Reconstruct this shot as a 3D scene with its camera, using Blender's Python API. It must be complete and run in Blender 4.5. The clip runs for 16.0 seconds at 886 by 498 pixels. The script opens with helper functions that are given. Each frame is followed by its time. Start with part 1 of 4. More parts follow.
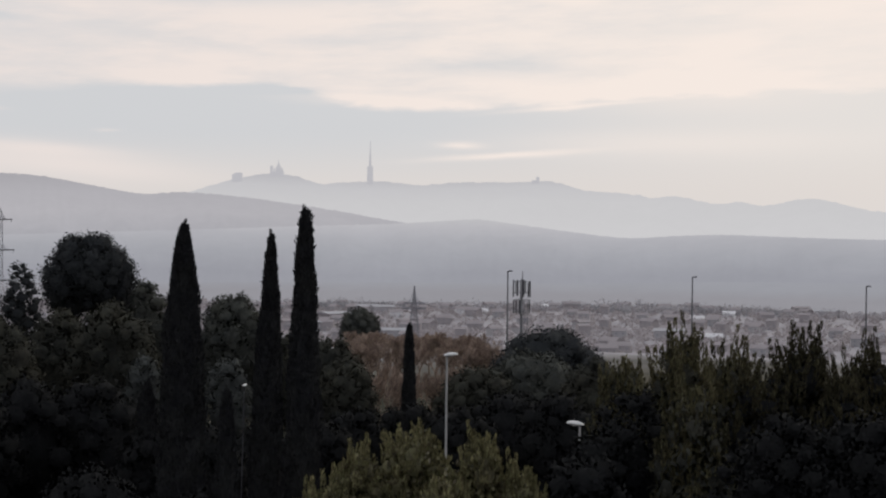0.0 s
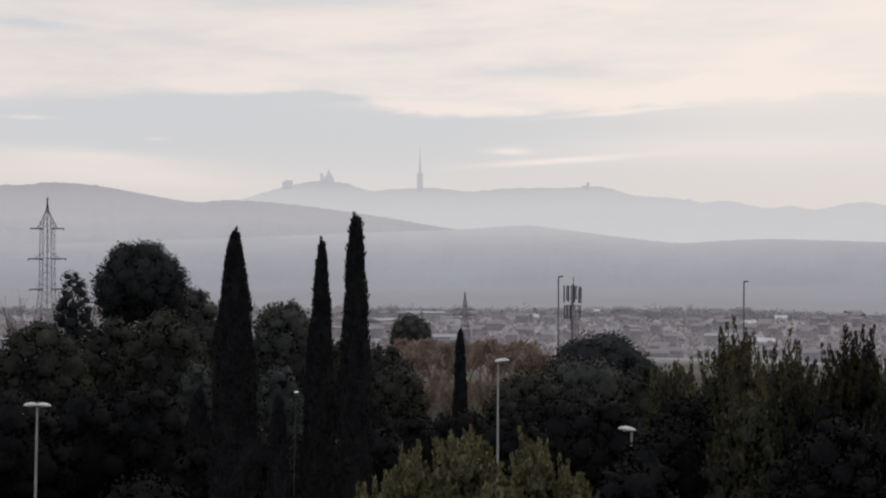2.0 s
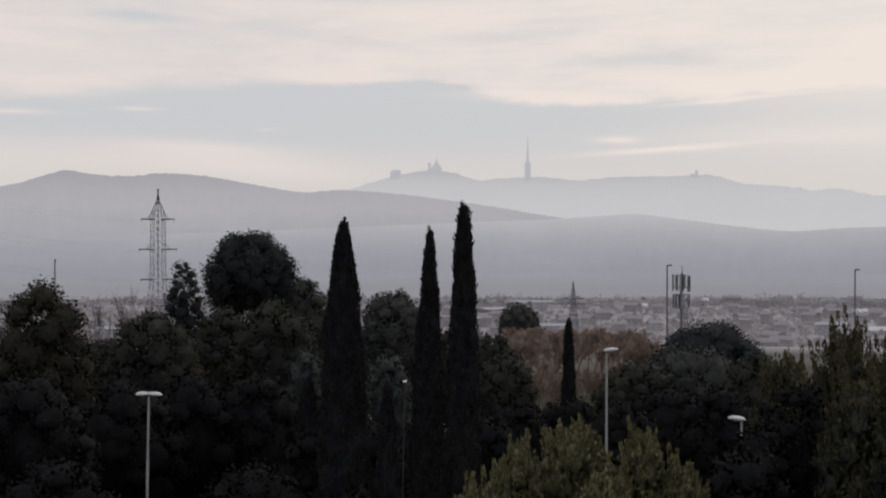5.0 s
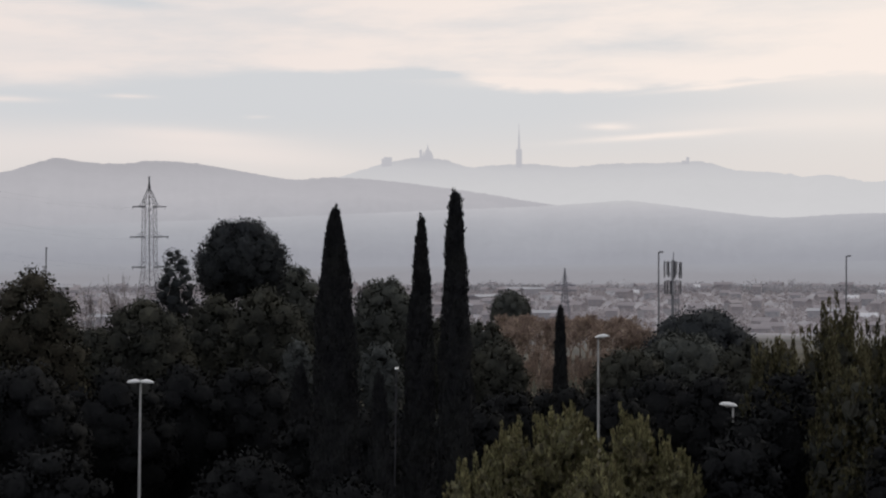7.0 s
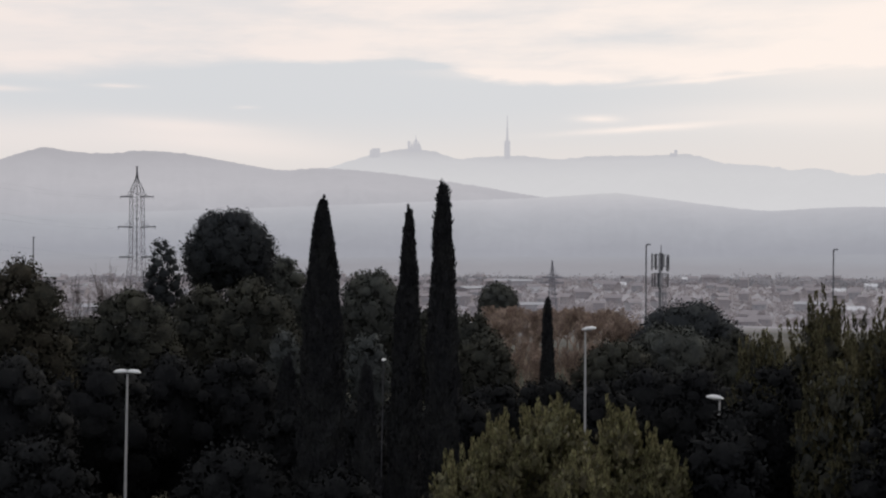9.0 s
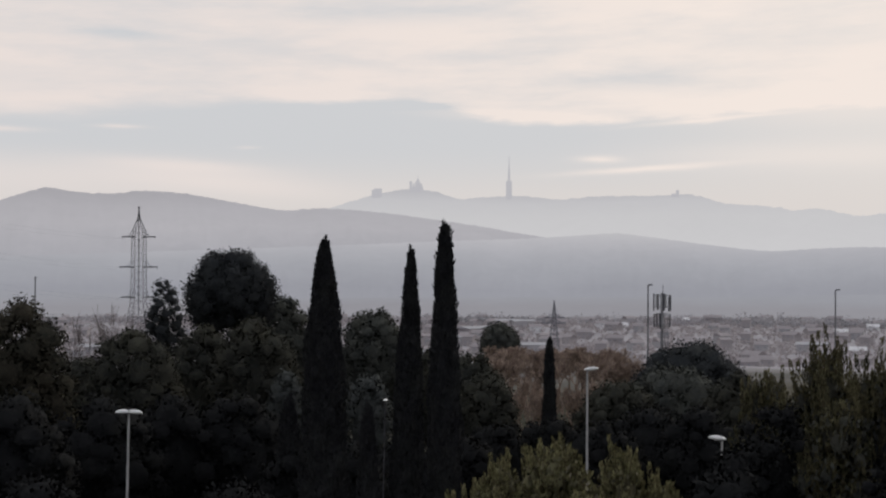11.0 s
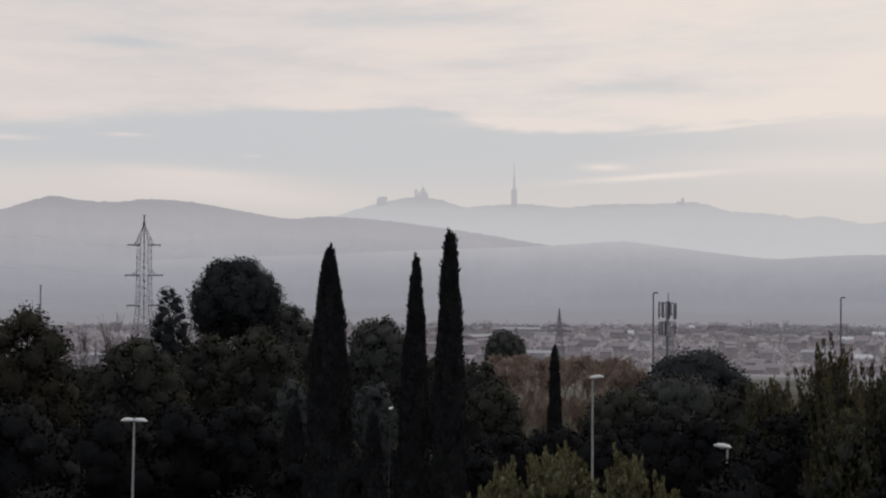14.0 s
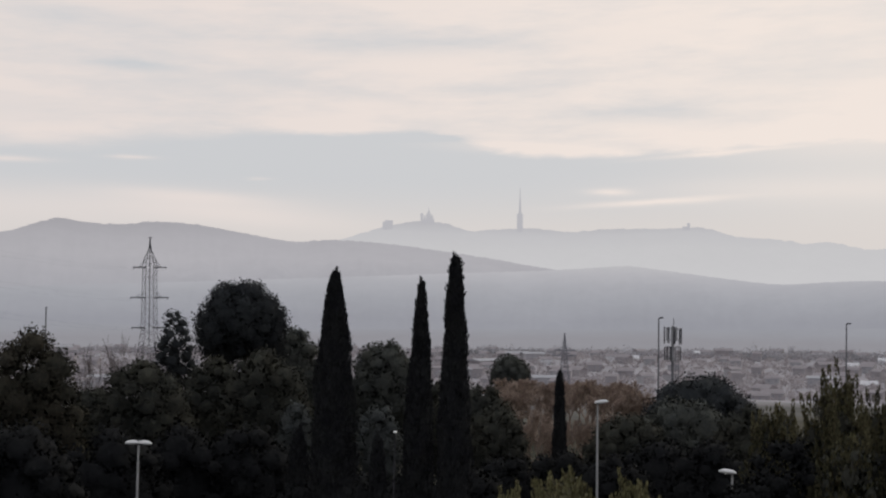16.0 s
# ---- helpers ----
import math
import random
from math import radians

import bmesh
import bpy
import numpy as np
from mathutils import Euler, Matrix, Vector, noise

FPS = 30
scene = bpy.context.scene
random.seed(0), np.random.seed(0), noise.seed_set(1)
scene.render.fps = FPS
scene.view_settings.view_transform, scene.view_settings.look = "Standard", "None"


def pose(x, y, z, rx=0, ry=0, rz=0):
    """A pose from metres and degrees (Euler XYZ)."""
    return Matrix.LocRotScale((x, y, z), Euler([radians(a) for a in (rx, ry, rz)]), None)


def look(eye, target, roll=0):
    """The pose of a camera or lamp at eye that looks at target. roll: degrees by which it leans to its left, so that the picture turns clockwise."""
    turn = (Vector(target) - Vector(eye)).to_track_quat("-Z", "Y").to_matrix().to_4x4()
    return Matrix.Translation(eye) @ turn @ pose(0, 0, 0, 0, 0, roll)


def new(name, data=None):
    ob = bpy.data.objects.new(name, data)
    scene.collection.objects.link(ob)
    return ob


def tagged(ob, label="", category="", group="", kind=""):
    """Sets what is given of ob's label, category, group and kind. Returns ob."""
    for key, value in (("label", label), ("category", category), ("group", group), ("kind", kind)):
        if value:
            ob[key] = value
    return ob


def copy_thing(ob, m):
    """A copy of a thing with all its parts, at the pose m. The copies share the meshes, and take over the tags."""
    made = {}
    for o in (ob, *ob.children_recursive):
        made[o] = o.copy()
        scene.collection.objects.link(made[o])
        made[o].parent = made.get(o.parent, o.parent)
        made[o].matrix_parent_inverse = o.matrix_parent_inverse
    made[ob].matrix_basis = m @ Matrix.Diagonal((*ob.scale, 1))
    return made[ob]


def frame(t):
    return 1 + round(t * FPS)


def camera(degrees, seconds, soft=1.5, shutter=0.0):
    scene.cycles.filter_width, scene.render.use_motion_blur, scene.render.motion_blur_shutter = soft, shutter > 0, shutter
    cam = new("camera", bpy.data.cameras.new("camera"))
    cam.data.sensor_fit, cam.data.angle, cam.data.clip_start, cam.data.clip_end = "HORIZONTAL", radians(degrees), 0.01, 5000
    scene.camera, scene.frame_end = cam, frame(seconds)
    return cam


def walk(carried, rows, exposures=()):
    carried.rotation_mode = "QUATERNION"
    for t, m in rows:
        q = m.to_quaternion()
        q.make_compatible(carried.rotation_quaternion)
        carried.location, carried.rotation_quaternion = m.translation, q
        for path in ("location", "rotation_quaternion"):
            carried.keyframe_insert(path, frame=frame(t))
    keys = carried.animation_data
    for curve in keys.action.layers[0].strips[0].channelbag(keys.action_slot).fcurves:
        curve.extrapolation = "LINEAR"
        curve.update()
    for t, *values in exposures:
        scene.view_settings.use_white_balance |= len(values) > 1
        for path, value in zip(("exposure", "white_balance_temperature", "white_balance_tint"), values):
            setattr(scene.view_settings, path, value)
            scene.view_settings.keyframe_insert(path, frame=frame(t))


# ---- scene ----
EYE = 17.0                       # height of the viewpoint over the car park, metres
cam = camera(24.0, 16.0, soft=2.2)
# seconds, yaw, pitch, roll in degrees: the camera turns where it stands
TURNS = [
    (0, -4.106, -0.196, -0.627),
    (0.5, -4.696, -0.259, -0.815),
    (1, -3.998, -0.498, -0.661),
    (1.5, -3.791, -0.352, -0.460),
    (2, -2.723, -0.034, -0.229),
    (2.5, -1.970, 0.101, -0.001),
    (3, -2.107, 0.385, -0.086),
    (3.5, -1.480, 0.962, 0.299),
    (4, -0.116, 0.373, 0.302),
    (6.3, 0.334, -0.492, -0.086),
    (6.5, 0.212, -0.428, 0.077),
    (7, 0.009, -0.691, 0.085),
    (7.5, 0.045, -0.909, -0.090),
    (8, 0.064, -1.092, -0.258),
    (8.5, 0.127, -1.045, -0.435),
    (9, -0.325, -0.925, -0.217),
    (9.5, -0.263, -0.170, -0.015),
    (9.7, -0.510, 0.189, 0.019),
    (11.8, -0.015, 0.174, -0.491),
    (12, 0.122, 0.232, -0.438),
    (12.5, 0.082, 0.661, -0.264),
    (13, 0.085, 0.691, -0.114),
    (13.5, 0.174, 0.782, -0.054),
    (14, -0.133, 0.401, -0.197),
    (14.5, 0.087, 0.251, -0.211),
    (15, -0.032, 0.147, -0.310),
    (15.5, 0.348, 0.139, -0.272),
    (16, 0.017, 1.057, -0.490),
]
walk(cam, [(t, pose(0, 0, EYE, 90 + p, r, y)) for t, y, p, r in TURNS],
     exposures=((0.0, -0.01), (1.5, 0.0), (2.5, -0.04), (3.5, -0.14), (4.0, -0.13), (6.5, 0.0), (8.0, 0.10), (9.0, 0.11), (9.7, 0.02), (12.0, -0.06), (14.0, -0.15), (14.5, -0.10), (16.0, -0.07)))

# ---------------------------------------------------------------- world, sun
SUN_AZ, SUN_EL = 32.0, 24.0


class Nodes:
    """Short spelling for node arithmetic."""

    def __init__(self, tree):
        self.tree = tree
        tree.nodes.clear()

    def node(self, kind, **inputs):
        n = self.tree.nodes.new(kind)
        for key, value in inputs.items():
            self.put(n.inputs[key.replace("_", " ")], value)
        return n

    def put(self, socket, value):
        if isinstance(value, bpy.types.NodeSocket):
            self.tree.links.new(value, socket)
        else:
            socket.default_value = value

    def m(self, op, a, b=0.0, c=0.0):
        n = self.tree.nodes.new("ShaderNodeMath")
        n.operation = op
        for s, v in zip(n.inputs, (a, b, c)):
            self.put(s, v)
        return n.outputs[0]

    def step(self, x, lo, hi):
        n = self.tree.nodes.new("ShaderNodeMapRange")
        n.interpolation_type = "SMOOTHSTEP"
        for s, v in zip(n.inputs, (x, lo, hi, 0.0, 1.0)):
            self.put(s, v)
        return n.outputs[0]

    def mix(self, f, a, b):
        n = self.tree.nodes.new("ShaderNodeMix")
        n.data_type = "RGBA"
        self.put(n.inputs[0], f)
        self.put(n.inputs[6], a)
        self.put(n.inputs[7], b)
        return n.outputs[2]

    def noise(self, vector, scale, detail=3.0, rough=0.55):
        n = self.node("ShaderNodeTexNoise", Scale=scale, Detail=detail, Roughness=rough)
        if vector is not None:
            self.put(n.inputs["Vector"], vector)
        return n.outputs["Fac"]

    def join(self, x, y, z):
        n = self.tree.nodes.new("ShaderNodeCombineXYZ")
        for s, v in zip(n.inputs, (x, y, z)):
            self.put(s, v)
        return n.outputs[0]

    def ramp(self, f, stops):
        n = self.tree.nodes.new("ShaderNodeValToRGB")
        e = n.color_ramp.elements
        while len(e) < len(stops):
            e.new(0.5)
        for k, (p, c) in zip(e, stops):
            k.position, k.color = p, (*c, 1)
        self.put(n.inputs[0], f)
        return n.outputs[0]


def srgb(r, g, b):
    """Linear colour from 0..255 values."""
    return tuple(((v / 255 + 0.055) / 1.055) ** 2.4 for v in (r, g, b))


def make_sky():
    world = bpy.data.worlds.new("sky")
    world.use_nodes = True
    scene.world = world
    n = Nodes(world.node_tree)
    d = n.node("ShaderNodeTexCoord").outputs["Generated"]
    s = n.node("ShaderNodeSeparateXYZ", Vector=d)
    x, y, z = s.outputs
    yy = n.m("MULTIPLY", y, 0.6173)
    flat = n.m("SQRT", n.m("ADD", n.m("MULTIPLY", x, x), n.m("MULTIPLY", yy, yy)))
    az = n.m("MULTIPLY", n.m("ARCTAN2", x, yy), 57.2958)
    el = n.m("MULTIPLY", n.m("ARCTAN2", z, flat), 57.2958)
    sky = n.tree.nodes.new("ShaderNodeTexSky")
    sky.sky_type, sky.sun_disc = "NISHITA", False
    sky.sun_elevation, sky.sun_rotation = radians(SUN_EL), radians(SUN_AZ)
    sky.dust_density = 3.0
    n.put(sky.inputs[0], d) if sky.inputs else None
    clear = n.node("ShaderNodeVectorMath", Vector=sky.outputs[0])
    clear.operation = "SCALE"
    clear.inputs["Scale"].default_value = 0.06
    # streaky coordinates: long across, thin in height
    streak = n.join(n.m("MULTIPLY", az, 0.10), n.m("MULTIPLY", el, 0.55), n.m("MULTIPLY", yy, 0.4))
    fine = n.join(n.m("MULTIPLY", az, 0.22), n.m("MULTIPLY", n.m("MULTIPLY_ADD", az, -0.02, el), 0.95), 3.0)
    hair = n.join(n.m("MULTIPLY", az, 0.45), n.m("MULTIPLY", n.m("MULTIPLY_ADD", az, -0.03, el), 2.6), 7.0)
    big = n.m("SUBTRACT", n.noise(streak, 0.9, 4.0), 0.5)
    small = n.m("SUBTRACT", n.noise(fine, 0.8, 5.0, 0.6), 0.5)
    thin = n.m("SUBTRACT", n.noise(hair, 0.9, 6.0, 0.62), 0.5)
    wob = n.m("ADD", n.m("MULTIPLY", big, 0.35), n.m("ADD", n.m("MULTIPLY", small, 0.6), n.m("MULTIPLY", thin, 0.5)))
    # lower edge of the high cloud sheet: diffuse and low on one side, a tongue in the middle
    dip = n.m("MULTIPLY", n.step(az, -1.5, 4.5), -0.85)
    lift = n.m("MULTIPLY", n.step(az, 10.0, 17.0), 0.5)
    left = n.m("MULTIPLY", n.step(az, -6.0, -19.0), -1.25)
    edge = n.m("ADD", n.m("ADD", 6.72, dip), n.m("ADD", lift, left))
    over = n.m("ADD", n.m("SUBTRACT", el, edge), wob)
    soft = n.m("MULTIPLY_ADD", n.step(az, -5.0, -14.0), 0.9, 0.28)
    sheet = n.step(over, -0.10, soft)
    grain = n.m("ADD", big, n.m("ADD", n.m("MULTIPLY", small, 0.6), n.m("MULTIPLY", thin, 0.5)))
    body = n.m("MULTIPLY", sheet, n.m("MULTIPLY_ADD", n.step(grain, -0.34, 0.20), 0.62, 0.40))

    def wisp(a, e, sa, se, slope, strength):
        da = n.m("SUBTRACT", az, a)
        de = n.m("SUBTRACT", n.m("ADD", el, n.m("MULTIPLY", wob, 0.35)), n.m("MULTIPLY_ADD", da, slope, e))
        q = n.m("ADD", n.m("POWER", n.m("DIVIDE", da, sa), 2.0), n.m("POWER", n.m("DIVIDE", de, se), 2.0))
        return n.m("MULTIPLY", n.m("EXPONENT", n.m("MULTIPLY", q, -1.0)), strength)

    total = body
    for w in ((7.35, 4.27, 0.9, 0.15, -0.01, 0.8), (9.3, 3.82, 3.2, 0.13, 0.055, 0.85),
              (-13.7, 5.52, 0.9, 0.08, 0.0, 0.7), (-18.9, 5.26, 1.6, 0.12, 0.0, 0.7), (-8.2, 4.72, 0.5, 0.07, 0.0, 0.35),
              (-11.0, 3.90, 3.6, 0.28, -0.05, 0.5), (-9.3, 3.20, 5.0, 0.55, -0.08, 0.55),
              (-18.3, 3.35, 9.0, 0.9, -0.02, 0.45), (12.6, 5.98, 3.0, 0.09, 0.075, 0.75),
              (4.2, 6.18, 4.0, 0.22, -0.045, 0.5), (16.3, 4.36, 7.0, 0.6, 0.0, 0.45), (17.5, 6.4, 5.0, 0.8, 0.0, 0.4)):
        total = n.m("ADD", total, wisp(*w))
    # bluish smears inside the sheet
    for w in ((-13.6, 9.45, 2.2, 0.22, -0.02, -0.6), (-1.5, 10.75, 6.0, 0.5, 0.02, -0.5), (-0.6, 6.62, 2.4, 0.13, 0.01, -0.6),
              (9.3, 7.7, 4.0, 0.5, -0.02, -0.32), (-18.9, 7.5, 6.0, 0.6, 0.0, -0.3), (-15.5, 11.4, 5.0, 0.5, -0.05, -0.45), (16.0, 9.2, 5.0, 0.4, 0.03, -0.25)):
        total = n.m("ADD", total, wisp(*w))
    total = n.m("MINIMUM", n.m("MAXIMUM", total, 0.0), 1.0)
    gap_c = n.mix(n.step(az, 5.0, 22.0), (*srgb(209, 211, 215), 1), (*srgb(224, 221, 220), 1))
    gap_c = n.mix(n.step(el, 5.0, 2.0), gap_c, (*srgb(222, 217, 215), 1))
    gap_c = n.mix(0.05, gap_c, clear.outputs[0])
    cream = n.mix(n.step(az, -15.0, 15.0), (*srgb(236, 225, 220), 1), (*srgb(246, 234, 226), 1))
    cream = n.mix(n.step(el, 14.0, 45.0), cream, (*srgb(226, 229, 238), 1))
    view = n.mix(total, gap_c, cream)
    # away from the veiled sun the cloud cover is thicker and dimmer
    away = n.m("MULTIPLY", n.step(y, 0.75, -0.5), n.step(z, 0.95, 0.25))
    view = n.mix(n.m("MULTIPLY", away, 0.9), view, (*srgb(122, 126, 142), 1))
    view = n.mix(n.step(z, -0.01, -0.08), view, (*srgb(95, 95, 95), 1))
    bg = n.node("ShaderNodeBackground", Color=view, Strength=1.0)
    out = n.node("ShaderNodeOutputWorld", Surface=bg.outputs[0])


make_sky()
sun = new("sun", bpy.data.lights.new("sun", "SUN"))
sun.data.energy, sun.data.angle, sun.data.color = 0.8, radians(14), (1.0, 0.93, 0.82)
sd = Vector((math.sin(radians(SUN_AZ)) * math.cos(radians(SUN_EL)), math.cos(radians(SUN_AZ)) * math.cos(radians(SUN_EL)), math.sin(radians(SUN_EL))))
sun.matrix_world = look(sd * 200, (0, 0, 0))


# ---------------------------------------------------------------- materials
def material(name):
    mat = bpy.data.materials.new(name)
    mat.use_nodes = True
    return mat, Nodes(mat.node_tree)


def surface(name, c1, c2, scale, rough=0.8, metal=0.0, bump=0.0, spread=0.0, translucent=0.0, gloss=0.12):
    """Two-scale mottled surface; spread: brightness scatter between islands."""
    mat, n = material(name)
    co = n.node("ShaderNodeTexCoord").outputs["Object"]
    f = n.m("ADD", n.m("MULTIPLY", n.noise(co, scale, 5.0), 0.7), n.m("MULTIPLY", n.noise(co, scale * 7, 3.0), 0.5))
    col = n.mix(n.step(f, 0.4, 0.8), (*c1, 1), (*c2, 1))
    if spread:
        isl = n.node("ShaderNodeNewGeometry").outputs["Random Per Island"]
        hsv = n.node("ShaderNodeHueSaturation", Color=col)
        n.put(hsv.inputs["Value"], n.m("MULTIPLY_ADD", isl, spread * 2, 1.0 - spread))
        n.put(hsv.inputs["Hue"], n.m("MULTIPLY_ADD", isl, 0.03, 0.485))
        col = hsv.outputs[0]
    p = n.node("ShaderNodeBsdfPrincipled", Base_Color=col, Roughness=rough, Metallic=metal)
    p.inputs["Specular IOR Level"].default_value = gloss
    if bump:
        b = n.node("ShaderNodeBump", Height=f, Strength=bump)
        n.put(p.inputs["Normal"], b.outputs[0])
    last = p.outputs[0]
    if translucent:
        t = n.node("ShaderNodeBsdfTranslucent", Color=col)
        mx = n.node("ShaderNodeMixShader", Fac=translucent)
        n.put(mx.inputs[1], last)
        n.put(mx.inputs[2], t.outputs[0])
        last = mx.outputs[0]
    n.node("ShaderNodeOutputMaterial", Surface=last)
    return mat


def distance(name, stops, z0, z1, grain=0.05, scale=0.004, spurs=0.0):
    """Far-off land as a glowing backdrop: haze painted in by height, with faint woods and spurs."""
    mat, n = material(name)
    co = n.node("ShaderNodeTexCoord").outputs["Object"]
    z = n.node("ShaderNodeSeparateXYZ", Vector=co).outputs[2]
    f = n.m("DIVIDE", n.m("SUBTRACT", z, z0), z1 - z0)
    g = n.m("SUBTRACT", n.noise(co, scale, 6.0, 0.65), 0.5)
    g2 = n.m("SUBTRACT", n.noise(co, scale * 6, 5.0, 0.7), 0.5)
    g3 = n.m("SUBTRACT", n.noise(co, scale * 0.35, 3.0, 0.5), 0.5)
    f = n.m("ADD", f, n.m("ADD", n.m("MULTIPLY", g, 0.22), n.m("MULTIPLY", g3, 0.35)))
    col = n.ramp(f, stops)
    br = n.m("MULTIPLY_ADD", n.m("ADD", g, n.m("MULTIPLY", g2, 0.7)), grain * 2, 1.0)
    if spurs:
        # slopes facing +x glow a little brighter, a painted side light
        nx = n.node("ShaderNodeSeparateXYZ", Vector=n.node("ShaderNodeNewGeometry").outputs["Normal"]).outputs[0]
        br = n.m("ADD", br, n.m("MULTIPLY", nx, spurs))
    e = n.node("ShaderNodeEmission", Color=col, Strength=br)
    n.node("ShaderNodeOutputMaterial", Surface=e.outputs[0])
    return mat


M_CYPRESS = surface("cypress_foliage", (0.028, 0.028, 0.031), (0.045, 0.046, 0.044), 0.8, 0.8, spread=0.2, gloss=0.02)
M_PINE_DARK = surface("dark_pine_foliage", (0.030, 0.033, 0.036), (0.050, 0.053, 0.052), 0.5, 0.85, spread=0.15, gloss=0.02)
M_PINE = surface("pine_foliage", (0.052, 0.056, 0.053), (0.088, 0.089, 0.074), 0.5, 0.85, spread=0.14, gloss=0.02)
M_OAK = surface("oak_foliage", (0.032, 0.034, 0.031), (0.062, 0.060, 0.046), 0.3, 0.85, spread=0.14, gloss=0.02)
# leaf colour with deep shade painted in, hence nearly black
M_DEEP_SHADE = surface("deep_shade_foliage", (0.012, 0.0123, 0.0133), (0.020, 0.0205, 0.020), 0.35, 0.85, spread=0.12, gloss=0.02)
M_BROWN = surface("turning_foliage", (0.028, 0.029, 0.024), (0.060, 0.053, 0.038), 0.35, 0.85, spread=0.15, gloss=0.02)
M_GREY = surface("grey_green_foliage", (0.050, 0.054, 0.053), (0.085, 0.09, 0.083), 0.5, 0.85, spread=0.14, gloss=0.02)
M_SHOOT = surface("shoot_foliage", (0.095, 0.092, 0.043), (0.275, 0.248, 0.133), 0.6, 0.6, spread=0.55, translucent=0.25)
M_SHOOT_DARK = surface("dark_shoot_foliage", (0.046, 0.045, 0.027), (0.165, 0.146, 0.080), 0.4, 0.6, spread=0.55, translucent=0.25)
# shaded copy of the dark shoot foliage, the shade put into its colour
M_SHOOT_SHADED = surface("shaded_shoot_foliage", (0.026, 0.026, 0.018), (0.085, 0.075, 0.044), 0.4, 0.7, spread=0.5, translucent=0.15, gloss=0.03)
M_TWIG = surface("bare_russet_twigs", (0.27, 0.205, 0.165), (0.37, 0.28, 0.225), 0.3, 0.9, spread=0.3)
M_GREYTWIG = surface("bare_grey_twigs", (0.14, 0.12, 0.115), (0.24, 0.21, 0.20), 0.5, 0.9, spread=0.3)
M_BARK = surface("bark", (0.05, 0.04, 0.03), (0.12, 0.10, 0.08), 3.0, 0.9, bump=0.4)


def ground_material():
    """Short dry grass on the terrace; valley fields with distance haze painted into their colour."""
    mat, n = material("dry_grass_and_hazed_fields")
    co = n.node("ShaderNodeTexCoord").outputs["Object"]
    far = n.node("ShaderNodeVectorMath", Vector=co)
    far.operation = "LENGTH"
    d = far.outputs["Value"]
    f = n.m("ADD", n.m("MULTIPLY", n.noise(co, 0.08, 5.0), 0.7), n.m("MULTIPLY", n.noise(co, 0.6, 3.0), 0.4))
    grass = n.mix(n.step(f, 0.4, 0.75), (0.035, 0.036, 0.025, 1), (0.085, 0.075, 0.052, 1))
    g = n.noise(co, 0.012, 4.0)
    # field tones lifted to a pale grey in place of haze
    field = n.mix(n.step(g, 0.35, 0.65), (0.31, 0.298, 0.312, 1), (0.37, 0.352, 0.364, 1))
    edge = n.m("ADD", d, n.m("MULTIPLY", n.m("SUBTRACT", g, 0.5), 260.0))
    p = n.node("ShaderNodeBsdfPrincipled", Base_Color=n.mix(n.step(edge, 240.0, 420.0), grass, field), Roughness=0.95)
    p.inputs["Specular IOR Level"].default_value = 0.05
    b = n.node("ShaderNodeBump", Height=f, Strength=0.2)
    n.put(p.inputs["Normal"], b.outputs[0])
    n.node("ShaderNodeOutputMaterial", Surface=p.outputs[0])
    return mat


M_GROUND = ground_material()
M_STEEL = surface("galvanised_steel", (0.20, 0.20, 0.21), (0.32, 0.32, 0.33), 1.5, 0.55, metal=0.3)
M_POLE = surface("pale_grey_pole_paint", (0.42, 0.42, 0.41), (0.55, 0.54, 0.52), 1.5, 0.5)
M_DARKPOLE = surface("weathered_grey_pole", (0.16, 0.16, 0.17), (0.24, 0.24, 0.25), 1.5, 0.6)
M_HEAD = surface("white_lamp_housing", (0.70, 0.70, 0.68), (0.82, 0.81, 0.79), 4.0, 0.4)
M_LENS = surface("lamp_lens", (0.35, 0.36, 0.36), (0.45, 0.45, 0.45), 4.0, 0.2)
M_PYLON = surface("weathered_lattice_steel", (0.05, 0.05, 0.056), (0.08, 0.08, 0.088), 0.6, 0.7)
M_ANTENNA = surface("antenna_panel", (0.10, 0.10, 0.11), (0.15, 0.15, 0.16), 1.2, 0.6)
M_ANTENNA_PALE = surface("pale_cabinet", (0.42, 0.42, 0.43), (0.52, 0.52, 0.52), 1.2, 0.6)


# ---------------------------------------------------------------- mesh helpers
def link_mesh(name, me, mat, parent=None, label=""):
    me.materials.append(mat)
    ob = new(name, me)
    if parent is not None:
        ob.parent = parent
    if label:
        tagged(ob, label)
    return ob


def part(name, bm, mat, parent=None, label=""):
    me = bpy.data.meshes.new(name)
    bm.to_mesh(me)
    bm.free()
    return link_mesh(name, me, mat, parent, label)


def raw(name, verts, faces, mat, parent=None, label="", smooth=False, normals=None):
    """One mesh from arrays: verts (n, 3), faces (m, 3 or 4); normals: soft shading directions of leaf masses."""
    me = bpy.data.meshes.new(name)
    verts = np.asarray(verts, dtype=np.float32)
    faces = np.asarray(faces, dtype=np.int32)
    k = faces.shape[1]
    me.vertices.add(len(verts))
    me.vertices.foreach_set("co", verts.ravel())
    me.loops.add(faces.size)
    me.loops.foreach_set("vertex_index", faces.ravel())
    me.polygons.add(len(faces))
    me.polygons.foreach_set("loop_start", np.arange(0, faces.size, k, dtype=np.int32))
    me.update(calc_edges=True)
    if smooth:
        me.polygons.foreach_set("use_smooth", np.ones(len(faces), dtype=bool))
    if normals is not None:
        me.polygons.foreach_set("use_smooth", np.ones(len(faces), dtype=bool))
        me.normals_split_custom_set_from_vertices(np.asarray(normals, dtype=np.float32))
    return link_mesh(name, me, mat, parent, label)


